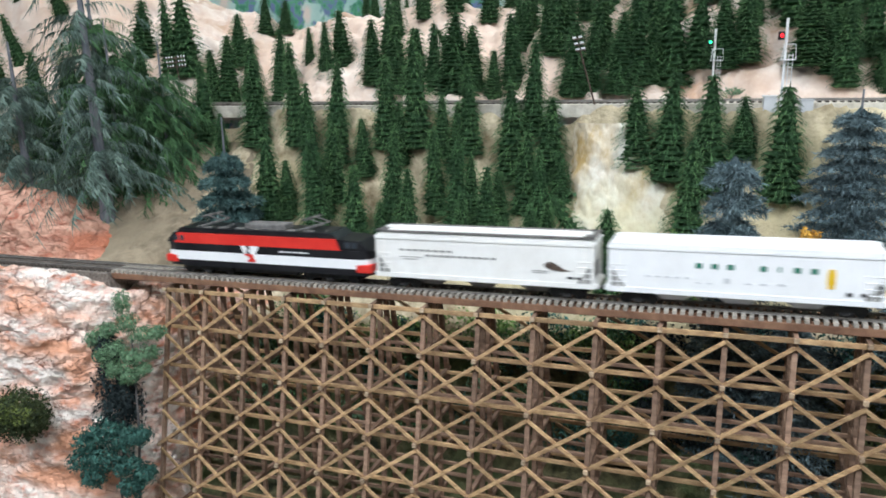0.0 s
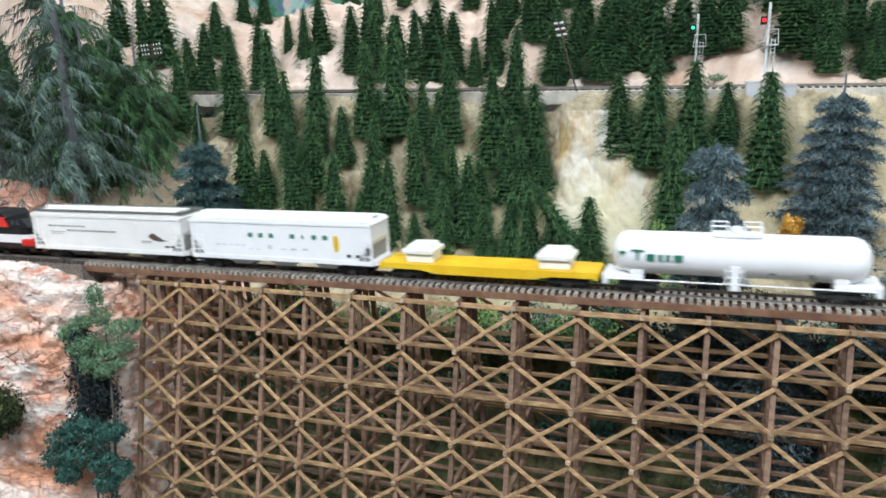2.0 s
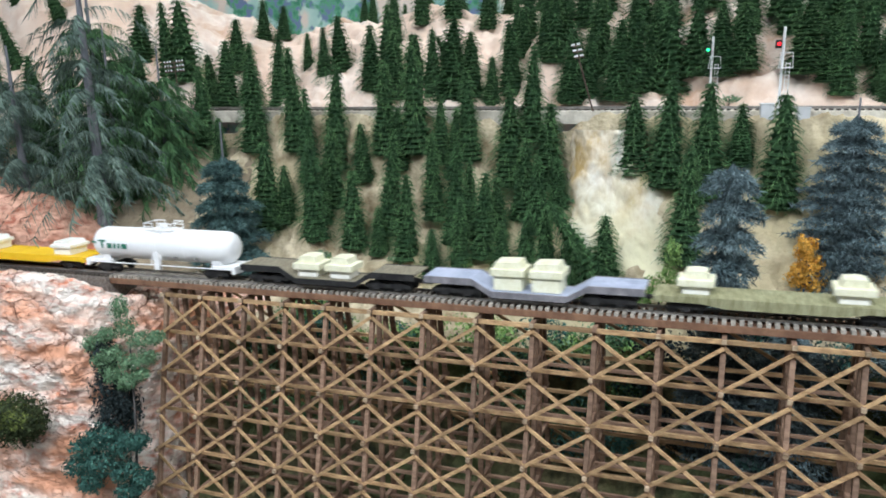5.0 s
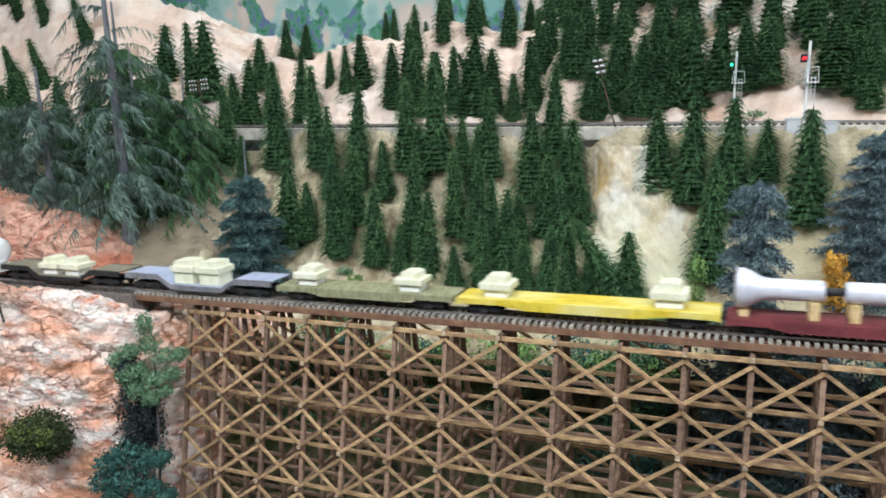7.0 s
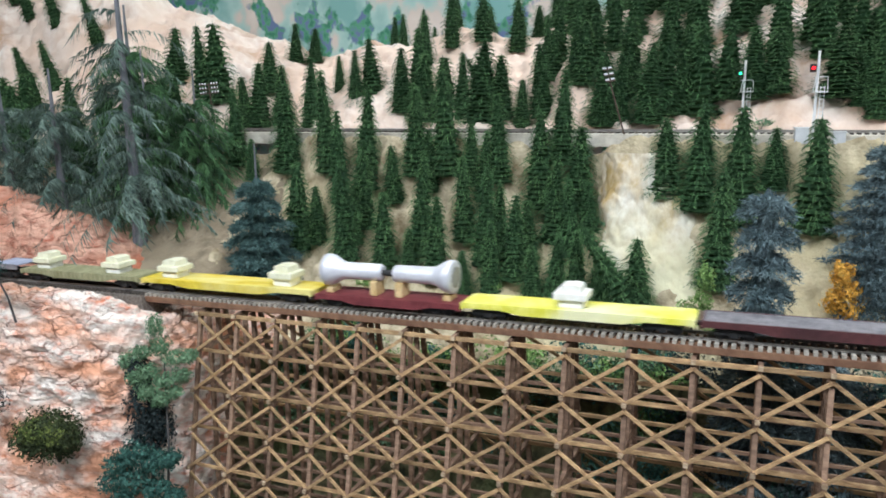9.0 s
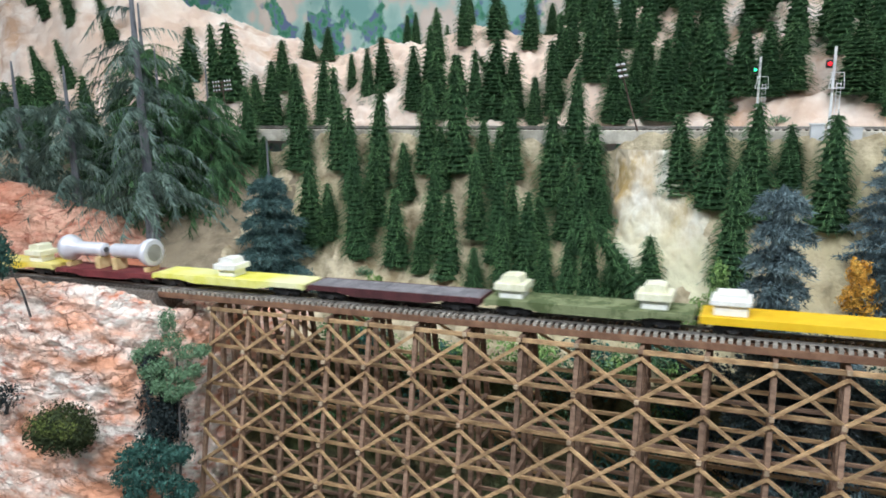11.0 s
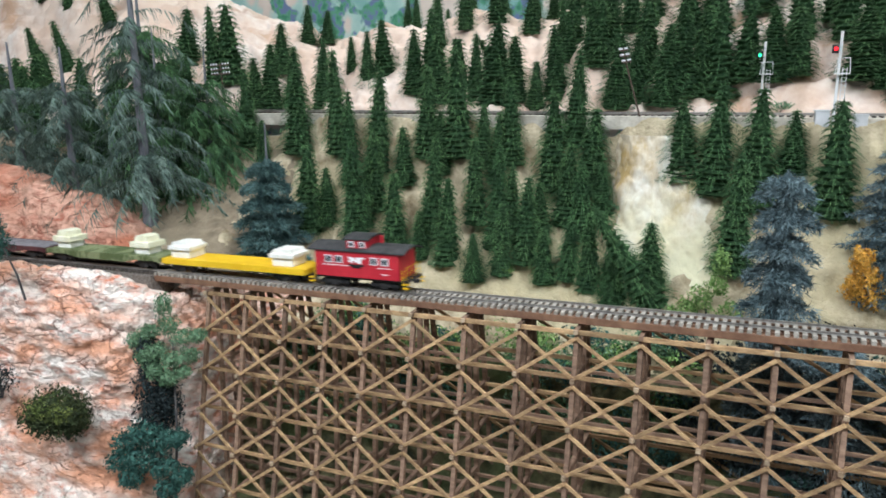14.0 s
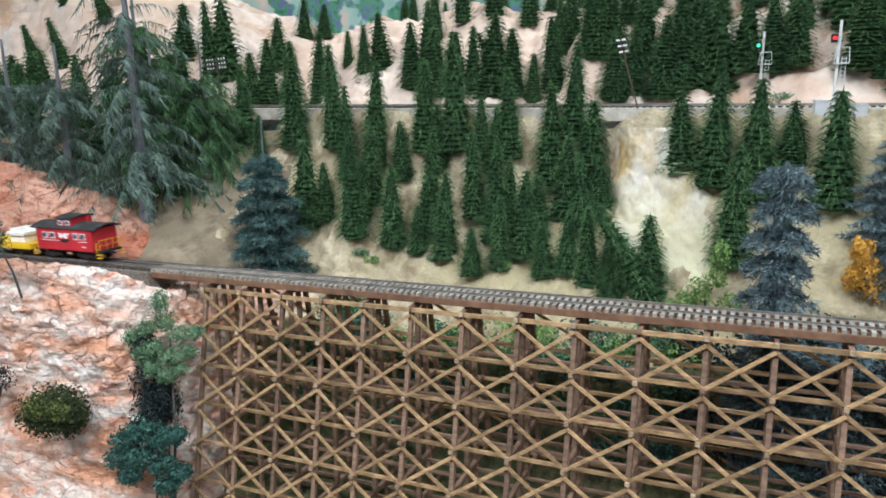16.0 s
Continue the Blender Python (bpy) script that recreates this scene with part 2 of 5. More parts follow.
def backdrop_material():
    """A painted mountain backdrop: teal slopes, pale sand and dabs of green and blue bushes."""
    m = bpy.data.materials.new("painted_backdrop")
    m.use_nodes = True
    nt = m.node_tree
    b = nt.nodes["Principled BSDF"]
    b.inputs["Roughness"].default_value = .9
    g = nt.nodes.new("ShaderNodeNewGeometry")

    def noise_ramp(scale, stops, detail=4):
        n = nt.nodes.new("ShaderNodeTexNoise")
        n.inputs["Scale"].default_value, n.inputs["Detail"].default_value = scale, detail
        nt.links.new(g.outputs["Position"], n.inputs["Vector"])
        r = nt.nodes.new("ShaderNodeValToRGB")
        r.color_ramp.interpolation = "LINEAR"
        while len(r.color_ramp.elements) < len(stops):
            r.color_ramp.elements.new(.5)
        for e, (p, c) in zip(r.color_ramp.elements, stops):
            e.position, e.color = p, (*c, 1)
        nt.links.new(n.outputs["Fac"], r.inputs[0])
        return r.outputs[0]

    base = noise_ramp(7, ((.38, (.22, .45, .43)), (.50, (.42, .62, .58)), (.56, (.68, .60, .54)), (.66, (.76, .68, .62))))
    dabs = noise_ramp(55, ((.38, (.05, .22, .14)), (.48, (.10, .34, .20)), (.60, (.14, .20, .36))), 2)
    where = noise_ramp(13, ((.52, (0, 0, 0)), (.56, (1, 1, 1))), 6)
    mx = nt.nodes.new("ShaderNodeMix")
    mx.data_type = "RGBA"
    nt.links.new(where, mx.inputs["Factor"])
    nt.links.new(base, mx.inputs["A"])
    nt.links.new(dabs, mx.inputs["B"])
    nt.links.new(mx.outputs["Result"], b.inputs["Base Color"])
    return m


M_BACKDROP = backdrop_material()


# ---- mesh helpers ----
def mesh_of(name, verts, faces, material, smooth_faces=False):
    me = bpy.data.meshes.new(name)
    me.from_pydata([tuple(v) for v in verts], [], [tuple(f) for f in faces])
    me.materials.append(material)
    if smooth_faces:
        me.polygons.foreach_set("use_smooth", [True] * len(me.polygons))
    me.update()
    return me


def part(name, bm, material, parent, label=""):
    """One mesh object, under a thing or a part. bm: a bmesh or a mesh."""
    if isinstance(bm, bmesh.types.BMesh):
        me = bpy.data.meshes.new(name)
        bmesh.ops.recalc_face_normals(bm, faces=bm.faces[:])
        bm.to_mesh(me)
        bm.free()
        me.materials.append(material)
    else:
        me = bm
    ob = new(name, me)
    if parent is not None:
        ob.parent = parent
    if label:
        tagged(ob, label)
    return ob


def root(name, label, category, group="", m=None, kind=""):
    ob = new(name)
    ob.empty_display_size = .01
    if m is not None:
        ob.matrix_basis = m
    return tagged(ob, label, category, group, kind)


def box(bm, x0, x1, y0, y1, z0, z1, bevel=0.0):
    r = bmesh.ops.create_cube(bm, size=1, matrix=Matrix.LocRotScale(((x0 + x1) / 2, (y0 + y1) / 2, (z0 + z1) / 2), None, (x1 - x0, y1 - y0, z1 - z0)))
    if bevel:
        es = list({e for v in r["verts"] for e in v.link_edges})
        bmesh.ops.bevel(bm, geom=es, offset=bevel, segments=2, affect="EDGES", profile=.6)


def rod(bm, a, b, r, n=8, r2=None):
    a, b = Vector(a), Vector(b)
    q = (b - a).to_track_quat("Z", "Y")
    bmesh.ops.create_cone(bm, cap_ends=True, segments=n, radius1=r, radius2=r if r2 is None else r2, depth=(b - a).length, matrix=Matrix.LocRotScale((a + b) / 2, q, None))


def prism(bm, outline, y0, y1):
    """An outline in x and z, pushed from y0 to y1."""
    a = [bm.verts.new((x, y0, z)) for x, z in outline]
    b = [bm.verts.new((x, y1, z)) for x, z in outline]
    bm.faces.new(a)
    bm.faces.new(b[::-1])
    for i in range(len(a)):
        j = (i + 1) % len(a)
        bm.faces.new((a[j], a[i], b[i], b[j]))


def lathe(bm, profile, n=28, cx=0.0):
    """A profile of (x, radius) turned about the x axis."""
    rings = []
    for x, r in profile:
        rings.append([bm.verts.new((x + cx, r * math.cos(2 * math.pi * i / n), r * math.sin(2 * math.pi * i / n))) for i in range(n)])
    for p, q in zip(rings, rings[1:]):
        for i in range(n):
            bm.faces.new((p[i], p[(i + 1) % n], q[(i + 1) % n], q[i]))
    bm.faces.new(rings[0][::-1])
    bm.faces.new(rings[-1])


# ---- the plan, warped to fit the camera's view ----
# The line crosses the layout at a slant. Everything is moved and scaled along rays from the mean camera eye: to the
# west farther back, on a larger scale, and lower with the grade.
MEAN_EYE = Vector((.397, -.574, 1.197))
WARP_RATE = .167
YAW, GRADE = -5.476, .0272


def eye_warp(x, y, z):
    """Moves a point of the square plan along its ray from the mean eye to fit the camera's view; also gives the scale
    there.
    """
    k = 1 / (1 + WARP_RATE * (x - MEAN_EYE.x))
    return MEAN_EYE.x + k * (x - MEAN_EYE.x), MEAN_EYE.y + k * (y - MEAN_EYE.y), MEAN_EYE.z + k * (z - MEAN_EYE.z), k


def stand(ob, x, y, z, turn=None):
    """Sets a thing that was made at its own base on its warped place, scaled to fit the camera's view."""
    px, py, pz, k = eye_warp(x, y, z)
    ob.matrix_basis = pose(px, py, pz) @ (turn or Matrix()) @ Matrix.Diagonal((k, k, k, 1))
    return ob


def warp_mesh(bm):
    for v in bm.verts:
        v.co = eye_warp(*v.co)[:3]


LINE = pose(MEAN_EYE.x, 0, 0, 0, 0, YAW)  # x runs along the lower track


# ---- the ground ----
PY = (-.30, -.06, .03, .08, .13, .17, .20, .225, .25, .268, .278, .288, .36, .40, .47, .54, .60, .66, .80)
PZ = (.66, .70, .78, .85, .915, .955, .985, 1.01, 1.045, 1.08, 1.12, 1.149, 1.152, 1.18, 1.235, 1.268, 1.275, 1.24, 1.20)
LY = (-.30, -.05, .00, .05, .12, .20, .27, .30)
LZ = (.60, .72, .982, .995, 1.015, 1.06, 1.11, 1.149)


def smooth(a, b, v):
    s = np.clip((v - a) / (b - a), 0, 1)
    return s * s * (3 - 2 * s)


def ground(x, y):
    """The height of the layout's scenery at a place."""
    w = y + .007 * np.sin(13 * x + 1.0) + .004 * np.sin(31 * x + 9 * y)
    z = np.interp(w, PY, PZ)
    left = smooth(-.03, -.13, x)
    z = z + (np.interp(w, LY, LZ) - z) * left * smooth(.31, .29, w)
    up = smooth(.37, .62, w)
    z = z + up * (.055 * smooth(.12, .35, x) + .05 * smooth(-.2, -.45, x) + .085 * smooth(-.36, -.60, x) + .012 * smooth(.3, .1, x) - .022 * np.exp(-((x + .22) / .07) ** 2) + .010 * np.sin(17 * x) + .008 * np.sin(41 * x + 20 * y))
    z = z + smooth(.36, .40, w) * smooth(.55, .40, w) * (.016 * np.sin(23 * x + 2) + .010 * np.sin(57 * x + 14 * y))
    z = z + .09 * smooth(.55, .75, w) * smooth(.15, .4, x)
    return z


def fractal(p, octaves=4):
    return noise.fractal(p, 1.0, 2.0, octaves)


def grid_mesh(name, us, vs, fn, material):
    nv = len(vs)
    verts = [eye_warp(*fn(u, v))[:3] for u in us for v in vs]
    faces = [(i * nv + j, i * nv + j + 1, (i + 1) * nv + j + 1, (i + 1) * nv + j) for i in range(len(us) - 1) for j in range(nv - 1)]
    return mesh_of(name, verts, faces, material, True)


def ground_strip(name, y0, y1, material, label, amp, step=.005, x0=-1.0, x1=1.15):
    def fn(x, y):
        z = float(ground(x, y))
        f = amp * fractal(Vector((x * 22, y * 22, z * 22)))
        g = amp * .35 * fractal(Vector((x * 75, y * 75, z * 40)))
        return (x, y - .6 * f - g, z + .5 * f + g)
    us, vs = np.arange(x0, x1, step), np.arange(y0, y1 + step * .5, step * .8)
    return tagged(part(name, grid_mesh(name, us.tolist(), vs.tolist(), fn, material), None, None), label, "ground", kind="structure")


ground_strip("ground_ravine", -.30, .134, M_RAVINE, "ravine ground foam, its colour darkened for shade", .012, x0=-.092)
ground_strip("ground_bank", -.30, .282, M_EARTH, "brown plaster bank beside the cutting", .008, x1=-.085)
ground_strip("ground", .130, .2905, M_HILL, "sandy plaster hillside with brown soil below the upper track", .014, .004, x0=-.122)
ground_strip("ground_west", .278, .2905, M_HILL, "sandy edge of the shelf above the bank", .006, x1=-.085)
ground_strip("ground_hilltop", .338, .80, M_CREST, "pale pink plaster hills behind the upper track", .020, .006)


def sheet_normal(fn, u, v, e=.004):
    a, b, c = Vector(fn(u, v)), Vector(fn(u + e, v)), Vector(fn(u, v + e))
    n = (b - a).cross(c - a)
    return a, n.normalized()


def rock_sheet(name, fn, us, vs, material, label, amp, strata=70):
    def put(u, v):
        p, n = sheet_normal(fn, u, v)
        big = fractal(p * 16, 3)
        q = Vector((p.x * 16 + p.z * 5, p.y * 16, p.z * strata + 1.5 * big))
        ledge = abs(noise.noise(q)) * 1.5 - .5
        fine = noise.ridged_multi_fractal(p * 60, 1.0, 2.0, 3, 1.0, 2.0) - 1.0
        d = amp * (.8 * big + .6 * ledge + .36 * fine)
        return tuple(p + n * d)
    return tagged(part(name, grid_mesh(name, us, vs, put, material), None, None), label, "rock", kind="structure")


def lerp_path(points, u):
    """A point on a polyline with even parameter, and the way along it."""
    k = max(0, min(len(points) - 2, int(u)))
    f = u - k
    a, b = Vector(points[k]), Vector(points[k + 1])
    p0 = Vector(points[max(k - 1, 0)])
    p3 = Vector(points[min(k + 2, len(points) - 1)])
    return .5 * ((2 * a) + (b - p0) * f + (2 * p0 - 5 * a + 4 * b - p3) * f * f + (3 * a - p0 - 3 * b + p3) * f ** 3)


BANK = ((-.95, -.075, 1.02), (-.55, -.065, 1.02), (-.30, -.052, 1.018), (-.20, -.050, 1.018), (-.145, -.048, 1.016), (-.105, -.038, 1.008), (-.080, -.016, .994), (-.074, .012, .990), (-.078, .045, .990), (-.075, .085, .985), (-.06, .125, .975), (-.01, .155, .94))
BANK_OFF = ((-.048, -.034), (-.025, -.004), (-.008, .0), (.0, -.008), (.008, -.035), (.013, -.075), (.017, -.125), (.028, -.19), (.05, -.30), (.06, -.36))


def bank(u, v):
    p = lerp_path(BANK, u)
    d = lerp_path(BANK, min(u + .05, len(BANK) - 1)) - lerp_path(BANK, max(u - .05, 0))
    out = Vector((d.y, -d.x, 0)).normalized()
    o = lerp_path(BANK_OFF, v)
    return Vector((p.x, p.y, p.z)) + out * o.x + Vector((0, 0, o.y))


rock_sheet("rock_face", bank, [i * .022 for i in range(int((len(BANK) - 1) / .022))] + [len(BANK) - 1], [i * .033 for i in range(int((len(BANK_OFF) - 1) / .033))], M_ROCK, "salmon pink plaster rock face with painted pale highlights beside the trestle", .0085)

CUT = ((-.95, .062, 1.14), (-.60, .060, 1.12), (-.44, .056, 1.098), (-.34, .054, 1.076), (-.265, .053, 1.050), (-.215, .053, 1.024), (-.175, .056, .998), (-.12, .06, .970))


def cutting(u, v):
    p = lerp_path(CUT, u)
    h = max(p.z - .985, .01)
    prof = lerp_path(((0, 0), (.25, .012), (.62, .022), (.92, .036), (1.0, .055), (.90, .10), (.7, .14)), v)
    return Vector((p.x, p.y + prof.y * (.6 + 4 * h), .985 + h * prof.x))


rock_sheet("rock_cutting", cutting, [i * .04 for i in range(int(7 / .04))], [i * .05 for i in range(120)], M_ROCK_RED, "red and cream plaster rock cutting behind the track", .006, 50)


# a pale bare cliff in the hillside, below the upper track
def cliff(u, v):
    x = .312 - .012 * v + u * (.075 + .115 * v)
    y = .262 - .02 * v - .05 * v * v + .034 * (2 * u - 1) ** 4
    return Vector((x, y, 1.135 - .165 * v))


rock_sheet("pale_cliff", cliff, [i / 70 for i in range(71)], [i / 80 for i in range(81)], M_CLIFF, "bare pale cream and green plaster cliff", .0065, 14)

# ---- the room round the layout ----
def slab(name, x0, x1, y0, y1, z0, z1, material, label, category):
    bm = bmesh.new()
    box(bm, x0, x1, y0, y1, z0, z1)
    return tagged(part(name, bm, material, None), label, category, kind="structure")


slab("floor", -4, 5, -4, 2.2, -.05, 0, M_FLOOR, "dark grey carpeted floor of the room", "floor")
slab("ceiling", -4, 5, -4, 2.2, 2.6, 2.7, M_CEIL, "white tiled ceiling", "ceiling")
slab("wall_south", -4, 5, -4.1, -4, 0, 2.6, M_WALL, "plain painted room wall", "wall")
slab("wall_north", -4, 5, 2.2, 2.3, 0, 2.6, M_WALL, "plain painted room wall", "wall")
slab("wall_west", -4.1, -4, -4, 2.2, 0, 2.6, M_WALL, "plain painted room wall", "wall")
slab("wall_east", 5, 5.1, -4, 2.2, 0, 2.6, M_WALL, "plain painted room wall", "wall")
backdrop = slab("backdrop", -2.6, 2.2, 0, .02, .4, 2.2, M_BACKDROP, "painted mountain backdrop with teal slopes and bushes", "backdrop")
backdrop.matrix_basis = pose(MEAN_EYE.x, .84, 0, 0, 0, -13.2)
slab("layout_base", -1.42, 1.06, -.36, 1.20, .36, .40, M_BEAM, "plywood base of the model landscape", "base")
for lx, ly in ((-1.34, -.28), (-.18, -.28), (.98, -.28), (-1.34, 1.12), (-.18, 1.12), (.98, 1.12)):
    slab("table_leg", lx - .035, lx + .035, ly - .035, ly + .035, 0, .36, M_BEAM, "square timber leg under the layout", "table leg")
for u in (-3.6, -2.9, -2.2, 1.0, 1.75, 2.5):
    post = slab("shelf_post", -.02, .02, -.02, .02, 0, .9976 + GRADE * u - .018, M_BEAM, "timber post under the track shelf", "post")
    post.matrix_basis = LINE @ pose(u, .018, 0)
for lx, ly, lz, watts in LAMPS:
    fx = root("ceiling_light", "white fluorescent fixture hung from the ceiling", "ceiling light", "room lights", pose(lx, ly, lz + .03))
    bm = bmesh.new()
    box(bm, -.62, .62, -.17, .17, .06, .15, .01)
    part("housing", bm, M_CEIL, fx)
    bm = bmesh.new()
    box(bm, -.60, .60, -.15, .15, .035, .058)
    part("diffuser", bm, M_TUBE, fx, "glowing diffuser")

# ---- trestle ----
BENTS = (-.4747, -.4271, -.3780, -.3299, -.2851, -.2359, -.1854, -.1339, -.0846, -.0323, .0180, .0666, .1153, .1632, .2104, .259, .308, .357)
STOREY, SLOPE = .0400, .20


def deck_z(x):
    return .9976 + GRADE * x


def unit_stick(name, material):
    c, vs = .42, []
    for z in (-.5, .5):
        for x, y in ((c, -.5), (.5, -c), (.5, c), (c, .5), (-c, .5), (-.5, c), (-.5, -c), (-c, -.5)):
            vs.append((x, y, z))
    fs = [(i, (i + 1) % 8, 8 + (i + 1) % 8, 8 + i) for i in range(8)] + [tuple(range(7, -1, -1)), tuple(range(8, 16))]
    return mesh_of(name, vs, fs, material)


STICK = unit_stick("stick", M_WOOD)
STICK_POST = unit_stick("stick_post", M_POST)
STICK_END = unit_stick("stick_end", M_END)
STICK_BEAM = unit_stick("stick_beam", M_BEAM)


def stick(name, a, b, w, d, parent, me=None, up=(0, -1, 0), over=0.0):
    a, b = Vector(a), Vector(b)
    z = (b - a).normalized()
    a, b = a - z * over, b + z * over
    x = Vector(up).cross(z).normalized()
    y = z.cross(x)
    ob = new(name, me or STICK)
    ob.parent = parent
    r = Matrix((x, y, z)).transposed()
    ob.matrix_basis = Matrix.LocRotScale((a + b) / 2, r.to_quaternion(), (w, d, (b - a).length))
    return ob


trestle = root("trestle_bridge", "tall brown wooden model trestle with crossed braces", "bridge", "", LINE)


def front(x, j, out=0.0):
    return Vector((x, -SLOPE * STOREY * j - out, deck_z(x) - .004 - STOREY * j))


def back(x, j, out=0.0):
    return Vector((x, .036 + SLOPE * STOREY * j + out, deck_z(x) - .004 - STOREY * j))


rng = random.Random(7)
ROWS_DOWN = 7
for i, x in enumerate(BENTS):
    jt = lambda s=.0006: rng.uniform(-s, s)
    stick("post", front(x, -.02), front(x + jt(), ROWS_DOWN), .0043, .0043, trestle, STICK_POST, up=(1, 0, 0))
    stick("post", back(x, -.02), back(x + jt(), ROWS_DOWN), .0043, .0043, trestle, STICK_POST, up=(1, 0, 0))
    for yy, lean in ((.0115, .03), (.0245, -.03)):
        stick("inner_post", (x, yy, deck_z(x) - .004), (x, yy - lean * 7 * STOREY, deck_z(x) - 7 * STOREY), .0043, .0043, trestle, STICK_POST, up=(1, 0, 0))
    for j in range(ROWS_DOWN + 1):
        f, b = front(x, j), back(x, j)
        stick("cap", f + Vector((0, -.0062, .001)), b + Vector((0, .006, .001)), .0038, .0038, trestle, STICK_POST, up=(0, 0, 1))
        if rng.random() < .9:
            stick("cap_end", f + Vector((jt(), -.0085, .001)), f + Vector((jt(), -.0063, .001)), .0036, .0034, trestle, STICK_END, up=(0, 0, 1))
for i, (xa, xb) in enumerate(zip(BENTS, BENTS[1:])):
    for j in range(ROWS_DOWN):
        gap = .12
        # front X
        stick("brace", front(xa, j + gap, .0036), front(xb, j + 1 - gap * .3, .0036), .0030, .0020, trestle)
        stick("brace", front(xb, j + gap, .0050), front(xa, j + 1 - gap * .3, .0050), .0030, .0018, trestle)
        # rear diagonals
        if (i + j) % 2:
            stick("brace", back(xa, j + gap, .0036), back(xb, j + 1 - gap, .0036), .0028, .0020, trestle)
for i in range(0, len(BENTS) - 1, 2):
    xa, xb = BENTS[i], BENTS[min(i + 2, len(BENTS) - 1)]
    for j in range(1, ROWS_DOWN + 1):
        for side, off in ((front, -.0045), (back, -.0045)):
            p, q = side(xa, j, off), side(xb, j, off)
            stick("girt", p, q, .0034, .0026, trestle, over=.002)
        for yy in (.009, .027):
            stick("girt", (xa, yy, deck_z(xa) - .010 - STOREY * j), (xb, yy, deck_z(xb) - .010 - STOREY * j), .0032, .0026, trestle, STICK_POST, over=.002)
for xa, xb in zip(BENTS, BENTS[1:]):
    stick("ledger", front(xa, 0, .0042), front(xb, 0, .0042), .0040, .0022, trestle, over=.001)
    stick("ledger", back(xa, 0, .004), back(xb, 0, .004), .0040, .0022, trestle)
for yy in (.0035, .0115, .0245, .0320):
    stick("stringer", (-.555, yy, deck_z(-.555) + .0045), (.41, yy, deck_z(.41) + .0045), .0062, .0046, trestle, STICK_BEAM)

# ---- railway track ----
TRACK_Y, TIE_TOP = .0175, .0106
RAIL_TOP = TIE_TOP + .0022
track = root("railway_track", "model railway track with grey ties and two rails", "railway track", "", LINE)
bm = bmesh.new()
box(bm, -.0017, .0017, -.0158, .0158, -.0030, 0, .0003)
TIE = bpy.data.meshes.new("tie")
bm.to_mesh(TIE)
bm.free()
TIE.materials.append(M_TIE)
TIE_D = TIE.copy()
TIE_D.materials[0] = M_TIE_DARK
x = -1.10
while x < .41:
    t = new("tie", TIE if x > -.555 else TIE_D)
    t.parent = track
    t.matrix_basis = pose(x, TRACK_Y + rng.uniform(-.0004, .0004), deck_z(x) + TIE_TOP, 0, 0, rng.uniform(-1, 1))
    x += .0063


def rail_beam(name, y, x0, x1, top, height, parent, head=.0013, upper_line=False):
    bm = bmesh.new()
    w = head / 2
    for x0_, x1_ in ((x0, x1),):
        outline = ((-w * 1.7, 0), (w * 1.7, 0), (w * .5, height * .25), (w * .5, height * .65), (w, height * .72), (w, height), (-w, height), (-w, height * .72), (-w * .5, height * .65), (-w * .5, height * .25))
        a = [bm.verts.new((x0_, y + oy, top(x0_) - height + oz)) for oy, oz in outline]
        b = [bm.verts.new((x1_, y + oy, top(x1_) - height + oz)) for oy, oz in outline]
        bm.faces.new(a)
        bm.faces.new(b[::-1])
        for i in range(len(a)):
            k = (i + 1) % len(a)
            bm.faces.new((a[i], a[k], b[k], b[i]))
    if upper_line:
        warp_mesh(bm)
    return part(name, bm, M_RAIL, parent)


for yy in (TRACK_Y - .0083, TRACK_Y + .0083):
    rail_beam("rail", yy, -3.70, 2.60, lambda v: deck_z(v) + RAIL_TOP, .0022, track)
bm = bmesh.new()
prism(bm, ((-3.70, deck_z(-3.7) - .02), (-.550, deck_z(-.55) - .02), (-.553, deck_z(-.553) + .0080), (-3.70, deck_z(-3.7) + .0080)), -.004, .040)
tagged(part("roadbed", bm, M_BALLAST, None), "dark grey ballast bed under the track", "ballast", kind="structure").matrix_basis = LINE
bm = bmesh.new()
prism(bm, ((.415, deck_z(.415) - .03), (2.60, deck_z(2.6) - .03), (2.60, deck_z(2.6) + .0080), (.415, deck_z(.415) + .0080)), -.004, .040)
tagged(part("roadbed_east", bm, M_BALLAST, None), "dark grey ballast bed under the track past the trestle", "ballast", kind="structure").matrix_basis = LINE
bm = bmesh.new()
for x0, x1 in ((-3.70, -1.10), (.41, 2.60)):
    for i in range(int((x1 - x0) / .0126)):
        xx = x0 + .004 + i * .0126
        box(bm, xx - .0017, xx + .0017, TRACK_Y - .0158, TRACK_Y + .0158, deck_z(xx) + TIE_TOP - .003, deck_z(xx) + TIE_TOP)
tagged(part("far_ties", bm, M_TIE_DARK, track), kind="stuff")

upper = root("upper_track", "distant second railway track along the hillside shelf", "railway track")
UP_Y, UP_Z = .325, 1.156
x = -.70
while x < .90:
    t = new("tie", TIE_D)
    t.parent = upper
    stand(t, x, UP_Y, UP_Z, pose(0, 0, 0, 0, 0, -8.5 + rng.uniform(-1, 1)))
    x += .0075
for yy in (UP_Y - .0083, UP_Y + .0083):
    rail_beam("rail", yy, -.70, .90, lambda v: UP_Z + .0022, .0022, upper, upper_line=True)
bm = bmesh.new()
prism(bm, ((-.75, 1.14), (.95, 1.14), (.95, UP_Z - .0016), (-.75, UP_Z - .0016)), .2915, UP_Y + .021)
warp_mesh(bm)
tagged(part("roadbed_upper", bm, M_SHELF, None), "sandy ballast shelf under the upper track", "ballast", kind="structure")


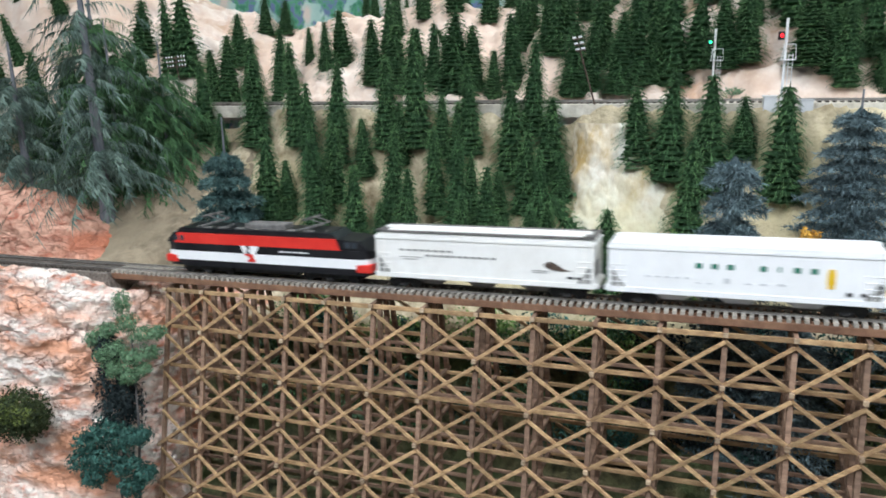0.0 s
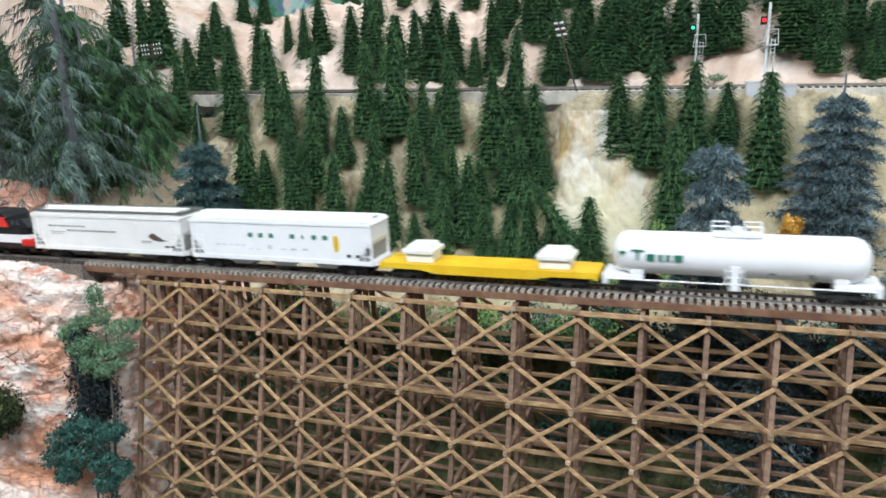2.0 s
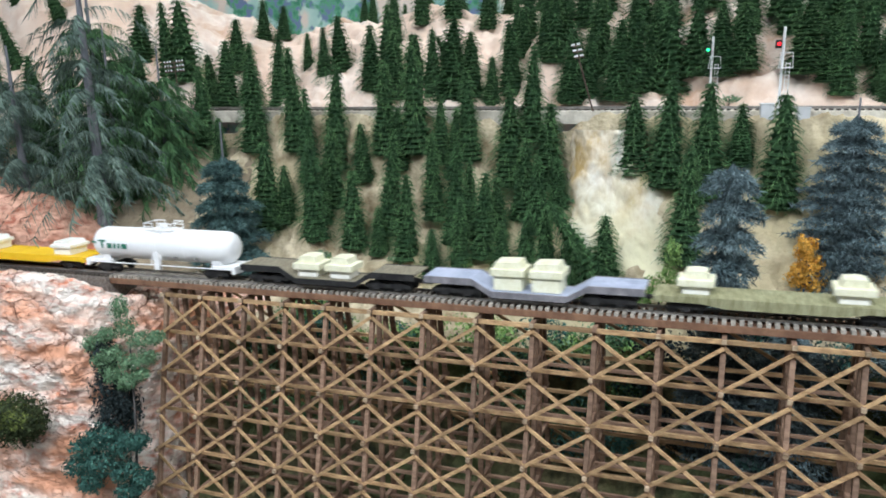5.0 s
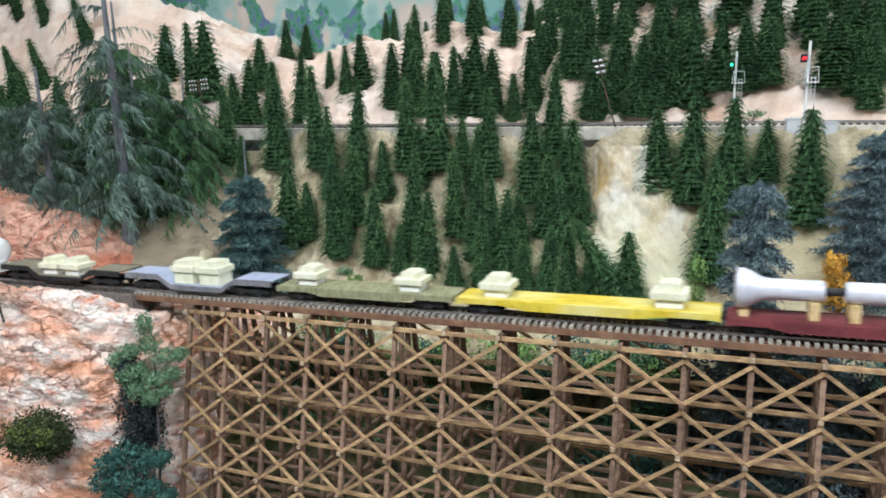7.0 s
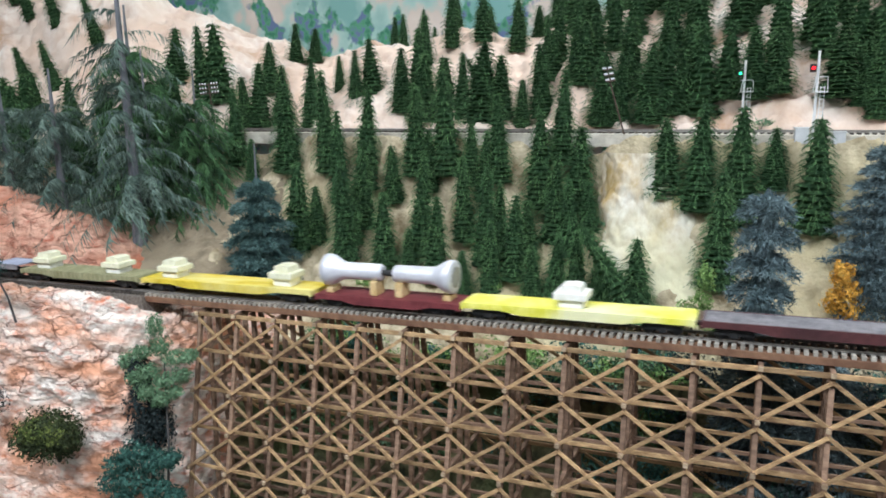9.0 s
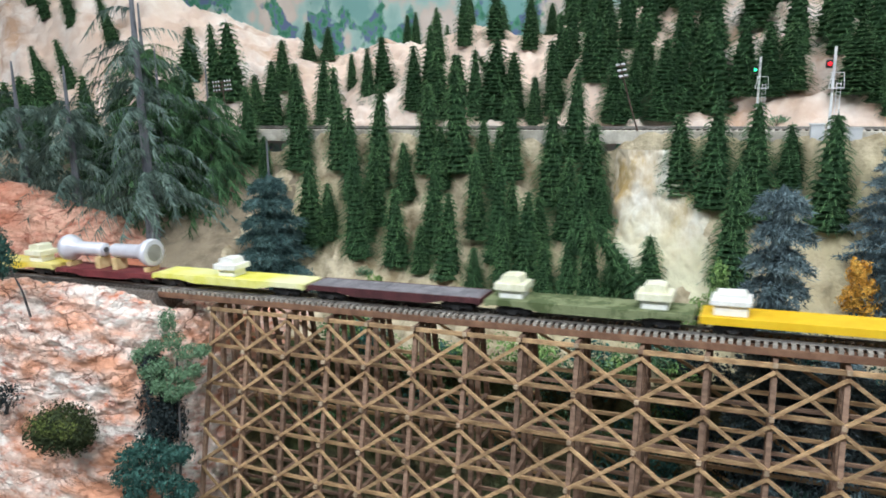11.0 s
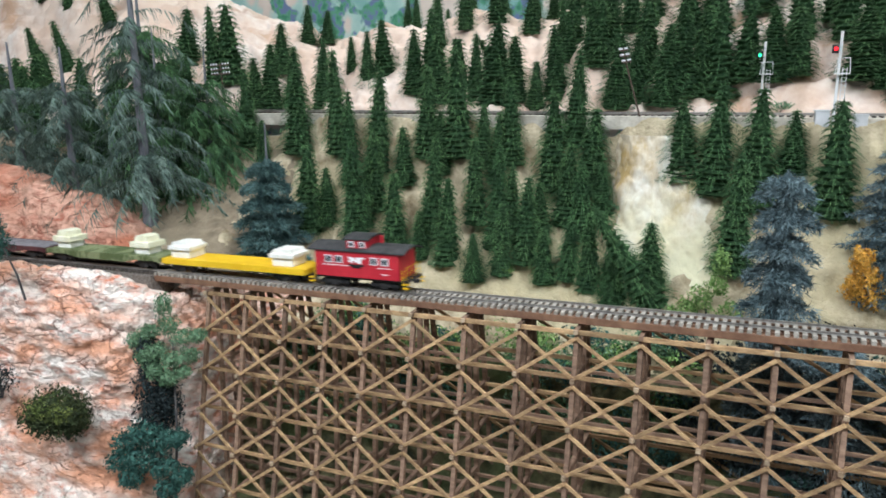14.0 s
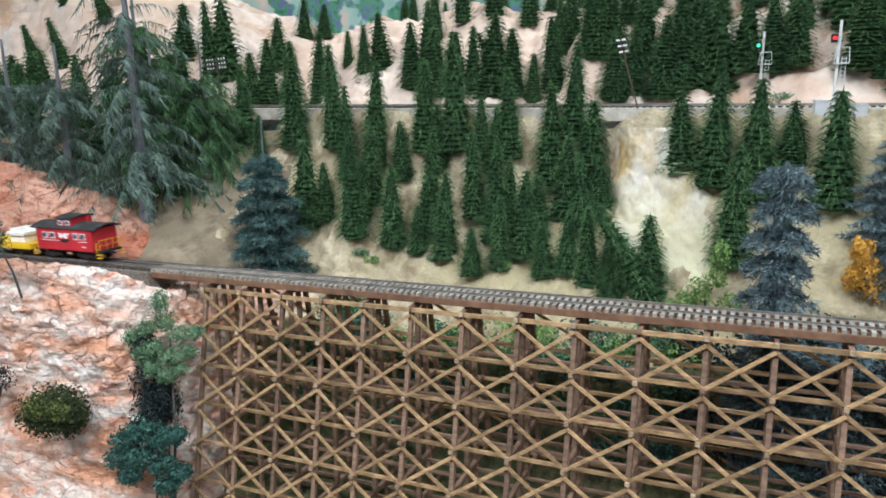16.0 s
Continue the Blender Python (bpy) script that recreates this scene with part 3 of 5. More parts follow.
# ---- trees ----
def needle_crown(name, seed, material, r0=.2, tiers=15, per=20, droop=.3, needle=.04, power=.8, steps=5, base=.03, width=.004, wild=.11, core=.62):
    """A crown of height 1: open tiers of twigs set with needles round a core whose dark colour paints the inner shade.
    """
    rg = np.random.default_rng(seed)
    vs, fs = [], []
    up = np.array((0, 0, 1.0))

    def tri(a, b, c):
        k = len(vs)
        vs.extend((a, b, c))
        fs.append((k, k + 1, k + 2))
    for L in range(tiers):
        f = L / tiers
        rad = r0 * (1 - f) ** power * (1 if L else .86) + .012
        n = int(per * (.40 + .60 * (1 - f))) + 3
        a0 = rg.uniform(0, 6.28)
        skirt = rg.uniform(-.15, .15, 3)
        for k in range(n):
            a = a0 + 6.283 * k / n + rg.uniform(-.22, .22)
            z = base + (1 - base) * (f + rg.normal() * .16 / tiers)
            ln = rad * rg.uniform(1 - wild * 1.5, 1 + wild) * (1 + skirt[0] * math.sin(a + 6 * skirt[1]))
            d = np.array((math.cos(a), math.sin(a), 0.0))
            side = np.array((-math.sin(a), math.cos(a), 0.0))
            dr = droop * rg.uniform(.6, 1.4)
            pts = [np.array((0, 0, z)) + d * ln * q + up * ln * (.30 * math.sin(q * 2.4) - dr * q * q) for q in np.linspace(.15, 1, steps + 1)]
            for p, q in zip(pts, pts[1:]):
                w = q - p
                wn = w / (np.linalg.norm(w) + 1e-9)
                tri(p - side * width, p + side * width, q)
                for sg in (-1, 1, -.6, .6, -.2, .2):
                    m = p + w * rg.uniform(0, 1)
                    tip = m + (wn * rg.uniform(.5, 1.0) + side * sg * rg.uniform(.6, 1.0) + up * rg.uniform(-.55, .25)) * needle * rg.uniform(.55, 1.1)
                    tri(m - wn * needle * .09, m + wn * needle * .09 + up * width * .4, tip)
            e = pts[-1]
            for sg in (-.5, 0, .5):
                tri(e + side * width, e - side * width, e + (d + side * sg) * needle * .35 - up * needle * rg.uniform(.1, .5))
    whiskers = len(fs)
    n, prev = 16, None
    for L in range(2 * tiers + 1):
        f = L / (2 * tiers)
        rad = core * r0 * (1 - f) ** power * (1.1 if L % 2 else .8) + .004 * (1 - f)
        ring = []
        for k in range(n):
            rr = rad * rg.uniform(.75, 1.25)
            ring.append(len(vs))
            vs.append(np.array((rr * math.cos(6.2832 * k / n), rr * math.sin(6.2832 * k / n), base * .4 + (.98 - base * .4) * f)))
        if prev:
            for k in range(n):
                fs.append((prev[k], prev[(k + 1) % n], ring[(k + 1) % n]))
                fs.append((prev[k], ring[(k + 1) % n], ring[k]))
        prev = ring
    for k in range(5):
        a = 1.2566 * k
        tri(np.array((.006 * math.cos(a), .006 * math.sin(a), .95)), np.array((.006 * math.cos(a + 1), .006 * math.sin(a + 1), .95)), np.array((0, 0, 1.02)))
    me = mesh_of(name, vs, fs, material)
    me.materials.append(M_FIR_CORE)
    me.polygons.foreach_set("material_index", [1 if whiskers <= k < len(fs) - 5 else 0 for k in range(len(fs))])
    return me


def trunk_mesh(name, material, r, h, n=8, bend=0.0):
    bm = bmesh.new()
    rings = []
    for i in range(7):
        f = i / 6
        rr = r * (1 - .8 * f) * (1.25 if i == 0 else 1)
        rings.append([bm.verts.new((rr * math.cos(6.2832 * k / n) + bend * math.sin(3 * f), rr * math.sin(6.2832 * k / n), h * f)) for k in range(n)])
    for p, q in zip(rings, rings[1:]):
        for k in range(n):
            bm.faces.new((p[k], p[(k + 1) % n], q[(k + 1) % n], q[k]))
    bm.faces.new(rings[0][::-1])
    bm.faces.new(rings[-1])
    me = bpy.data.meshes.new(name)
    bmesh.ops.recalc_face_normals(bm, faces=bm.faces[:])
    bm.to_mesh(me)
    bm.free()
    me.materials.append(material)
    return me


FIR_TRUNK = trunk_mesh("fir_trunk", M_BARK, .02, .86)
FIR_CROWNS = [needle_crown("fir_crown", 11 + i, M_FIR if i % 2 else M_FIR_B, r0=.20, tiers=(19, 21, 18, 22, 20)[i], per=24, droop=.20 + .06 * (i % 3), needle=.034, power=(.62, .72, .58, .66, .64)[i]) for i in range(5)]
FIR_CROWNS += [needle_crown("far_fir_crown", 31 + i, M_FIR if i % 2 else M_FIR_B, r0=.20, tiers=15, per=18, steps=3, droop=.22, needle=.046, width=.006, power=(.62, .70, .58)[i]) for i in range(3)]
FIRS = []
for cr in FIR_CROWNS:
    t = root("fir_tree", "dark green bottle-brush model fir on the hillside", "fir tree", "firs on the hillside")
    part("trunk", FIR_TRUNK, None, t)
    part("crown", cr, None, t)
    FIRS.append(t)
used = set()


def plant(x, y, h, r, lean=(0, 0), k=None):
    far = y > .40 or x < -.25
    k = (rng.randrange(5, 8) if far else rng.randrange(5)) if k is None else k
    px, py, pz, size = eye_warp(x, y, float(ground(x, y)) - .004)
    m = pose(px, py, pz, lean[0], lean[1], 0) @ pose(0, 0, 0, 0, 0, rng.uniform(0, 360))
    if k not in used:
        used.add(k)
        ob = FIRS[k]
        ob.matrix_basis = m
    else:
        ob = copy_thing(FIRS[k], m)
    s = size * r / .21
    ob.scale = (s, s, size * (h + .004))
    return ob


FIRS_SLOPE = (
    (-0.170, 0.280, 0.101, 0.017), (-0.138, 0.261, 0.051, 0.012), (-0.093, 0.274, 0.114, 0.023), (-0.052, 0.219, 0.108, 0.023), (-0.029, 0.267, 0.125, 0.019),
    (-0.008, 0.254, 0.114, 0.017), (0.016, 0.213, 0.114, 0.021), (0.023, 0.263, 0.123, 0.020), (0.029, 0.241, 0.096, 0.018), (0.066, 0.212, 0.091, 0.019),
    (0.087, 0.272, 0.106, 0.020), (0.108, 0.267, 0.074, 0.017), (0.106, 0.227, 0.116, 0.018), (0.133, 0.204, 0.098, 0.018), (0.129, 0.271, 0.125, 0.023),
    (0.175, 0.264, 0.082, 0.015), (0.186, 0.221, 0.113, 0.018), (0.193, 0.272, 0.104, 0.018), (0.199, 0.199, 0.080, 0.015), (0.159, 0.238, 0.099, 0.017),
    (0.159, 0.268, 0.073, 0.016), (0.062, 0.261, 0.069, 0.017), (0.019, 0.228, 0.069, 0.018), (-0.029, 0.227, 0.070, 0.016), (0.169, 0.190, 0.052, 0.015),
    (0.099, 0.208, 0.054, 0.015),
)
FIRS_SLOPE_EAST = (
    (0.222, 0.213, 0.096, 0.019), (0.242, 0.271, 0.111, 0.023), (0.261, 0.252, 0.093, 0.020), (0.264, 0.289, 0.108, 0.020), (0.285, 0.273, 0.096, 0.024),
    (0.282, 0.244, 0.086, 0.018), (0.248, 0.200, 0.060, 0.015), (0.296, 0.200, 0.084, 0.016), (0.320, 0.198, 0.053, 0.017), (0.360, 0.193, 0.077, 0.021),
    (0.383, 0.268, 0.087, 0.025), (0.417, 0.263, 0.115, 0.026), (0.459, 0.259, 0.121, 0.026), (0.495, 0.270, 0.064, 0.019), (0.532, 0.250, 0.117, 0.026),
    (0.438, 0.213, 0.119, 0.023), (0.450, 0.256, 0.077, 0.020), (0.201, 0.229, 0.086, 0.018), (0.236, 0.233, 0.071, 0.017), (0.302, 0.254, 0.067, 0.018),
    (0.272, 0.208, 0.070, 0.016), (0.325, 0.190, 0.043, 0.019),
)
FIRS_RIDGE = (
    (-0.271, 0.395, 0.114, 0.029), (-0.298, 0.396, 0.105, 0.018), (-0.387, 0.449, 0.087, 0.026), (-0.213, 0.447, 0.075, 0.022), (-0.191, 0.373, 0.095, 0.022),
    (-0.212, 0.370, 0.076, 0.019), (-0.164, 0.393, 0.084, 0.019), (-0.208, 0.525, 0.060, 0.017), (-0.183, 0.543, 0.051, 0.017), (-0.103, 0.368, 0.100, 0.020),
    (-0.082, 0.420, 0.051, 0.011), (-0.042, 0.385, 0.076, 0.015), (-0.029, 0.415, 0.077, 0.022), (0.030, 0.382, 0.085, 0.021), (0.062, 0.379, 0.088, 0.025),
    (0.086, 0.409, 0.079, 0.019),
)
FIRS_RIDGE_EAST = (
    (0.109, 0.405, 0.089, 0.017), (0.143, 0.377, 0.107, 0.032), (0.168, 0.382, 0.082, 0.023), (0.198, 0.377, 0.059, 0.015), (0.222, 0.392, 0.093, 0.021),
    (0.228, 0.440, 0.065, 0.019), (0.271, 0.421, 0.081, 0.022), (0.300, 0.380, 0.089, 0.024), (0.321, 0.387, 0.083, 0.019), (0.331, 0.422, 0.083, 0.022),
    (0.357, 0.384, 0.096, 0.025), (0.375, 0.398, 0.110, 0.027), (0.394, 0.408, 0.083, 0.020), (0.421, 0.415, 0.112, 0.029), (0.449, 0.415, 0.094, 0.025),
    (0.478, 0.391, 0.084, 0.024), (0.502, 0.394, 0.076, 0.024), (0.573, 0.392, 0.080, 0.030),
)

for lst in (FIRS_SLOPE, FIRS_SLOPE_EAST, FIRS_RIDGE, FIRS_RIDGE_EAST):
    for x, y, h, r in lst:
        plant(x, y, h * 1.02, r * 1.24, (rng.uniform(-3, 3), rng.uniform(-3, 3)))
# leaning firs
plant(.368, .182, .120, .026, (0, -33))
plant(.168, .384, .090, .022, (0, -30))
for x, y, h in ((-.74, .52, .085), (-.66, .50, .085), (-.60, .42, .09), (-.68, .44, .08), (-.55, .47, .085), (-.80, .55, .08)):
    plant(x, y, h, .019, (0, -18))
# the dense wood on the eastern hill
for i in range(125):
    x, y = rng.uniform(.20, .98), rng.uniform(.41, .74)
    if x < .26 + rng.uniform(-.04, .04) and y < .52:
        continue
    if .44 < x < .62 and y < .425:
        continue
    plant(x, y, rng.uniform(.065, .10), rng.uniform(.023, .032))
for i in range(26):
    x, y = rng.uniform(.58, .95), rng.uniform(.37, .45)
    plant(x, y, rng.uniform(.07, .10), rng.uniform(.02, .027))
for i in range(10):
    plant(rng.uniform(.03, .27), rng.uniform(.40, .56), rng.uniform(.07, .10), rng.uniform(.018, .025))
# the far ridge, behind the crest
for i in range(16):
    plant(rng.uniform(-.12, .22), rng.uniform(.57, .68), rng.uniform(.045, .065), rng.uniform(.012, .018))
# dark firs on the western slope
for i in range(34):
    x, y = rng.uniform(-.80, -.27), rng.uniform(.20, .36)
    plant(x, y, rng.uniform(.07, .11), rng.uniform(.022, .032))


def tier_crown(name, seed, material, r, h, tiers, count, power):
    """Shaggy tiers of fine hanging needles round a trunk."""
    rg = np.random.default_rng(seed)
    vs, fs = [], []
    offs = rg.uniform(0, 6.283, tiers)
    for _ in range(count):
        k = int(tiers * rg.random() ** 1.15)
        f = (k + .5) / tiers
        rad = r * (1 - f) ** power * rg.uniform(.9, 1.1) + .002
        a = rg.uniform(0, 6.283)
        rad *= 1 + .22 * math.sin(3 * a + offs[k]) + .12 * math.sin(7 * a + 2 * offs[k])
        s = rg.uniform(.35, 1) ** .8
        d = np.array((math.cos(a), math.sin(a), 0))
        p = d * rad * s + np.array((0, 0, h * f + h / tiers * (.32 - .72 * s * s) + rg.normal() * h / tiers * .09))
        way = d * rg.uniform(.2, 1.0) + rg.normal(size=3) * .45 - np.array((0, 0, rg.uniform(0, .55)))
        way /= np.linalg.norm(way)
        q = np.cross(way, rg.normal(size=3))
        q /= np.linalg.norm(q)
        ln, wd = rg.uniform(.003, .009), rg.uniform(.0004, .0009)
        n = len(vs)
        vs.extend((p - q * wd, p + q * wd, p + way * ln))
        fs.append((n, n + 1, n + 2))
    # inner boughs
    n, prev = 26, None
    for L in range(tiers * 2 + 1):
        f = L / (tiers * 2)
        rad = r * (1 - f) ** power * (.48 if L % 2 else .30) + .0008
        ring = []
        for k in range(n):
            rr = rad * rg.uniform(.72, 1.2)
            ring.append(len(vs))
            vs.append(np.array((rr * math.cos(6.2832 * k / n), rr * math.sin(6.2832 * k / n), h * f + rg.normal() * .0018)))
        if prev:
            for k in range(n):
                fs.append((prev[k], prev[(k + 1) % n], ring[(k + 1) % n]))
                fs.append((prev[k], ring[(k + 1) % n], ring[k]))
        prev = ring
    return mesh_of(name, vs, fs, material)


def spruce(x, y, z, h, r, seed, material, label, bark=M_GREYBARK, layers=11, per=34, droop=.25, tip=0.0, **kw):
    t = stand(root("spruce_tree", label, "spruce tree"), x, y, z, pose(0, 0, 0, 0, 0, seed * 37))
    part("trunk", trunk_mesh("spruce_trunk", bark, .02 * h + .001, h * (1 + tip)), None, t)
    cr = tier_crown("spruce_crown", seed, material, r, h, layers, per * 600, kw.get("power", .5))
    part("crown", cr, None, t)
    return t


spruce(-.070, .160, .970, .138, .040, 3, M_TEALSPRUCE, "dark teal spruce with layered boughs and a bare spike top", tip=.30, power=.33, layers=7, per=44)
spruce(.470, .085, .850, .270, .027, 4, M_BLUE, "tall blue-grey spruce with thin tangled twigs in the ravine", power=.15, layers=11, per=44)
spruce(.593, .220, .985, .166, .043, 5, M_BLUE, "tall blue-grey spruce with wide flat boughs and a bare spike top", power=.30, layers=11, per=44, tip=.12)
spruce(.660, .125, .900, .19, .060, 6, M_BLUE, "low wide blue-grey spruce on the slope", power=.6, layers=13)
spruce(.53, .10, .82, .15, .07, 9, M_BLUE, "dark blue-grey spruce low in the ravine", power=.6, layers=13)


def fibre_tree(x, y, z, h, r, seed, label, material=M_SAGE, bare=.18, trunk_r=.0075, sprays=84):
    """A tall conifer with long hanging sprays on a straight trunk."""
    t = stand(root("cedar_tree", label, "conifer tree"), x, y, z)
    part("trunk", trunk_mesh("cedar_trunk", M_GREYBARK, trunk_r, h * 1.25), None, t)
    rg = np.random.default_rng(seed)
    vs, fs = [], []
    for i in range(sprays):
        f = bare + (1 - bare) * rg.random() ** 1.9
        a = rg.uniform(0, 6.283)
        ln = r * (1.15 - .55 * f) * rg.uniform(.55, 1.15)
        d = np.array((math.cos(a), math.sin(a), 0))
        side = np.array((-math.sin(a), math.cos(a), 0))
        p0 = np.array((0, 0, h * f))
        pts = [p0 + d * ln * s + np.array((0, 0, ln * (.30 * s - .62 * s ** 2.4))) for s in np.linspace(0, 1, 11)]
        for p, q in zip(pts, pts[1:]):
            w = q - p
            k = len(vs)
            vs.extend((p - side * .0006, p + side * .0006, q))
            fs.append((k, k + 1, k + 2))
            for _ in range(7):
                m = p + w * rg.uniform(0, 1)
                hang = side * rg.uniform(-1, 1) * .013 + d * rg.uniform(0, .008) - np.array((0, 0, rg.uniform(.003, .020)))
                k = len(vs)
                c = side * rg.uniform(.0004, .0009) + np.array((0, 0, .0008))
                vs.extend((m - c, m + c, m + hang))
                fs.append((k, k + 1, k + 2))
    part("foliage", mesh_of("cedar_foliage", vs, fs, material), None, t)
    return t


fibre_tree(-.226, .142, 1.020, .285, .105, 21, "tall grey-green conifer with long drooping sprays beside the cutting")
fibre_tree(-.345, .150, 1.045, .155, .080, 22, "tall grey-green conifer with drooping sprays on the bank", bare=.1, trunk_r=.006)
fibre_tree(-.45, .17, 1.06, .15, .095, 23, "dark grey-green conifer with drooping sprays on the bank", bare=.1, trunk_r=.006)
fibre_tree(-.30, .24, 1.07, .20, .09, 24, "dark conifer with drooping sprays behind the bank", M_FIR, bare=.05, trunk_r=.006, sprays=170)
fibre_tree(-.20, .235, 1.05, .15, .075, 25, "dense dark green conifer on the western slope", M_FIR, bare=.02, trunk_r=.004, sprays=170)
fibre_tree(-.26, .215, 1.05, .17, .085, 26, "dense dark green conifer on the western slope", M_FIR, bare=.02, trunk_r=.004, sprays=170)


def leaf_clumps(name, clumps, n, size, material, seed):
    """Small leaves set round uneven clumps (x, y, z, rx, rz)."""
    rg = np.random.default_rng(seed)
    vs, fs = [], []
    for cx, cy, cz, rx, rz in clumps:
        for _ in range(n):
            v = rg.normal(size=3)
            v /= np.linalg.norm(v)
            rr = rg.uniform(.55, 1.08) * (1 + .22 * math.sin(5 * v[0] + 3 * v[2] + seed))
            p = np.array((cx + v[0] * rx * rr, cy + v[1] * rx * rr, cz + v[2] * rz * rr))
            nrm = v + rg.normal(size=3) * .5
            nrm /= np.linalg.norm(nrm)
            a = np.cross(nrm, rg.normal(size=3))
            a /= np.linalg.norm(a)
            b = np.cross(nrm, a)
            s = size * rg.uniform(.5, 1.2)
            k = len(vs)
            vs.extend((p - a * s, p - b * s * .5 + nrm * s * .25, p + a * s, p + b * s * .5 + nrm * s * .25))
            fs.append((k, k + 1, k + 2, k + 3))
    return mesh_of(name, vs, fs, material)


def broad_tree(name, label, category, stems, clumps, n, size, material, seed):
    base = Vector(stems[0][0])
    t = stand(root(name, label, category), *base)
    stems = [(Vector(a) - base, Vector(b) - base, r) for a, b, r in stems]
    clumps = [(cx - base.x, cy - base.y, cz - base.z, rx, rz) for cx, cy, cz, rx, rz in clumps]
    for a, b, r in stems:
        bm = bmesh.new()
        mid = (Vector(a) + Vector(b)) / 2 + Vector((.002, .001, 0))
        rod(bm, a, mid, r, 7, r * .85)
        rod(bm, mid, b, r * .85, 7, r * .5)
        part("stem", bm, M_BARK, t)
    part("foliage", leaf_clumps("foliage", clumps, n, size, material, seed), None, t)
    return t


broad_tree("foam_tree", "slender tree with light green foam foliage against the rock", "tree",
           [((-.054, -.060, .80), (-.052, -.046, .960), .0014)],
           [(-.064, -.040, .992, .008, .012), (-.060, -.042, .974, .011, .009), (-.080, -.044, .966, .009, .007), (-.094, -.046, .957, .009, .007), (-.046, -.040, .963, .011, .008), (-.030, -.038, .966, .008, .006), (-.066, -.054, .952, .011, .008), (-.082, -.052, .944, .008, .007), (-.050, -.052, .944, .010, .008), (-.036, -.044, .948, .009, .007), (-.068, -.056, .934, .009, .008), (-.052, -.056, .928, .009, .008), (-.040, -.050, .934, .007, .006)], 620, .0015, M_LEAF, 3)
broad_tree("dark_cypress", "narrow blackish-green cypress against the rock", "tree",
           [((-.078, -.048, .82), (-.076, -.044, .93), .002)],
           [(-.080, -.046, .945, .012, .020), (-.078, -.046, .915, .017, .024), (-.076, -.048, .885, .019, .024), (-.066, -.046, .90, .015, .022)], 1100, .0022, M_DARKLEAF, 5)
broad_tree("teal_shrub", "teal green leafy shrub at the foot of the rock", "shrub",
           [((-.069, -.068, .79), (-.069, -.066, .865), .0012), ((-.059, -.066, .79), (-.046, -.061, .86), .001)],
           [(-.092, -.072, .866, .015, .010), (-.072, -.072, .878, .016, .012), (-.056, -.070, .872, .013, .011), (-.040, -.066, .874, .012, .008), (-.099, -.074, .846, .015, .010), (-.074, -.076, .852, .016, .012), (-.052, -.072, .846, .014, .010), (-.086, -.078, .832, .012, .008), (-.048, -.074, .826, .012, .009), (-.036, -.068, .838, .010, .008), (-.046, -.079, .80, .014, .014)], 650, .0021, M_TEAL, 7)
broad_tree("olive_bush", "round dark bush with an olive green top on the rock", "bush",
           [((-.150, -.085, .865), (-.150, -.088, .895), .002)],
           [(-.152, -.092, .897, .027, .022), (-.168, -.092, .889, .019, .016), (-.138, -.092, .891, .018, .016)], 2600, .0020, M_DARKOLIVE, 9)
broad_tree("olive_moss", "lighter olive green top of the round bush", "bush",
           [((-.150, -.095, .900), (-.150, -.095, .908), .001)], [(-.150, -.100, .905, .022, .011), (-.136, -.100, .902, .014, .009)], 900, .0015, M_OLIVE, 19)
broad_tree("dark_bush", "small dark green bush at the edge of the rock", "bush",
           [((-.222, -.09, .90), (-.222, -.09, .915), .002)], [(-.222, -.09, .918, .016, .014), (-.238, -.09, .912, .014, .012)], 600, .0016, M_DARKLEAF, 10)
broad_tree("green_shrub", "green leafy tree on a thin stem above the rock", "tree",
           [((-.195, -.072, .995), (-.210, -.075, 1.045), .0012)],
           [(-.219, -.075, 1.048, .013, .013), (-.234, -.075, 1.04, .014, .012), (-.222, -.075, 1.064, .011, .012), (-.24, -.078, 1.07, .02, .014)], 900, .0018, M_TEAL, 12)
broad_tree("lime_bush", "light lime green bushes behind the track", "bush",
           [((.415, .160, .955), (.415, .158, .985), .0015)],
           [(.410, .158, .985, .014, .012), (.425, .160, .998, .012, .010), (.398, .155, .975, .013, .009), (.428, .165, 1.02, .010, .016), (.440, .16, .975, .012, .01), (.385, .15, .968, .012, .008)], 420, .002, M_LIME, 13)
broad_tree("ochre_bush", "ochre autumn bush on the slope", "bush",
           [((.553, .186, .97), (.553, .186, 1.02), .0012)],
           [(.552, .186, 1.028, .010, .012), (.556, .186, 1.010, .013, .012), (.560, .186, .992, .013, .013), (.549, .186, 1.0, .012, .012)], 800, .0019, M_OCHRE, 14)
for i, (x, y) in enumerate(((.03, .195), (.045, .19), (.315, .262), (-.135, .40), (.487, .365), (.20, .20), (.12, .20))):
    z = float(ground(x, y))
    broad_tree("small_bush", "small green scrub bush on the hillside", "bush", [((x, y, z - .004), (x, y, z + .005), .0006)], [(x, y - .002, z + .004, .008, .005), (x + .008, y - .003, z + .003, .006, .004)], 160, .0016, M_LIME if i % 2 else M_LEAF, 30 + i)
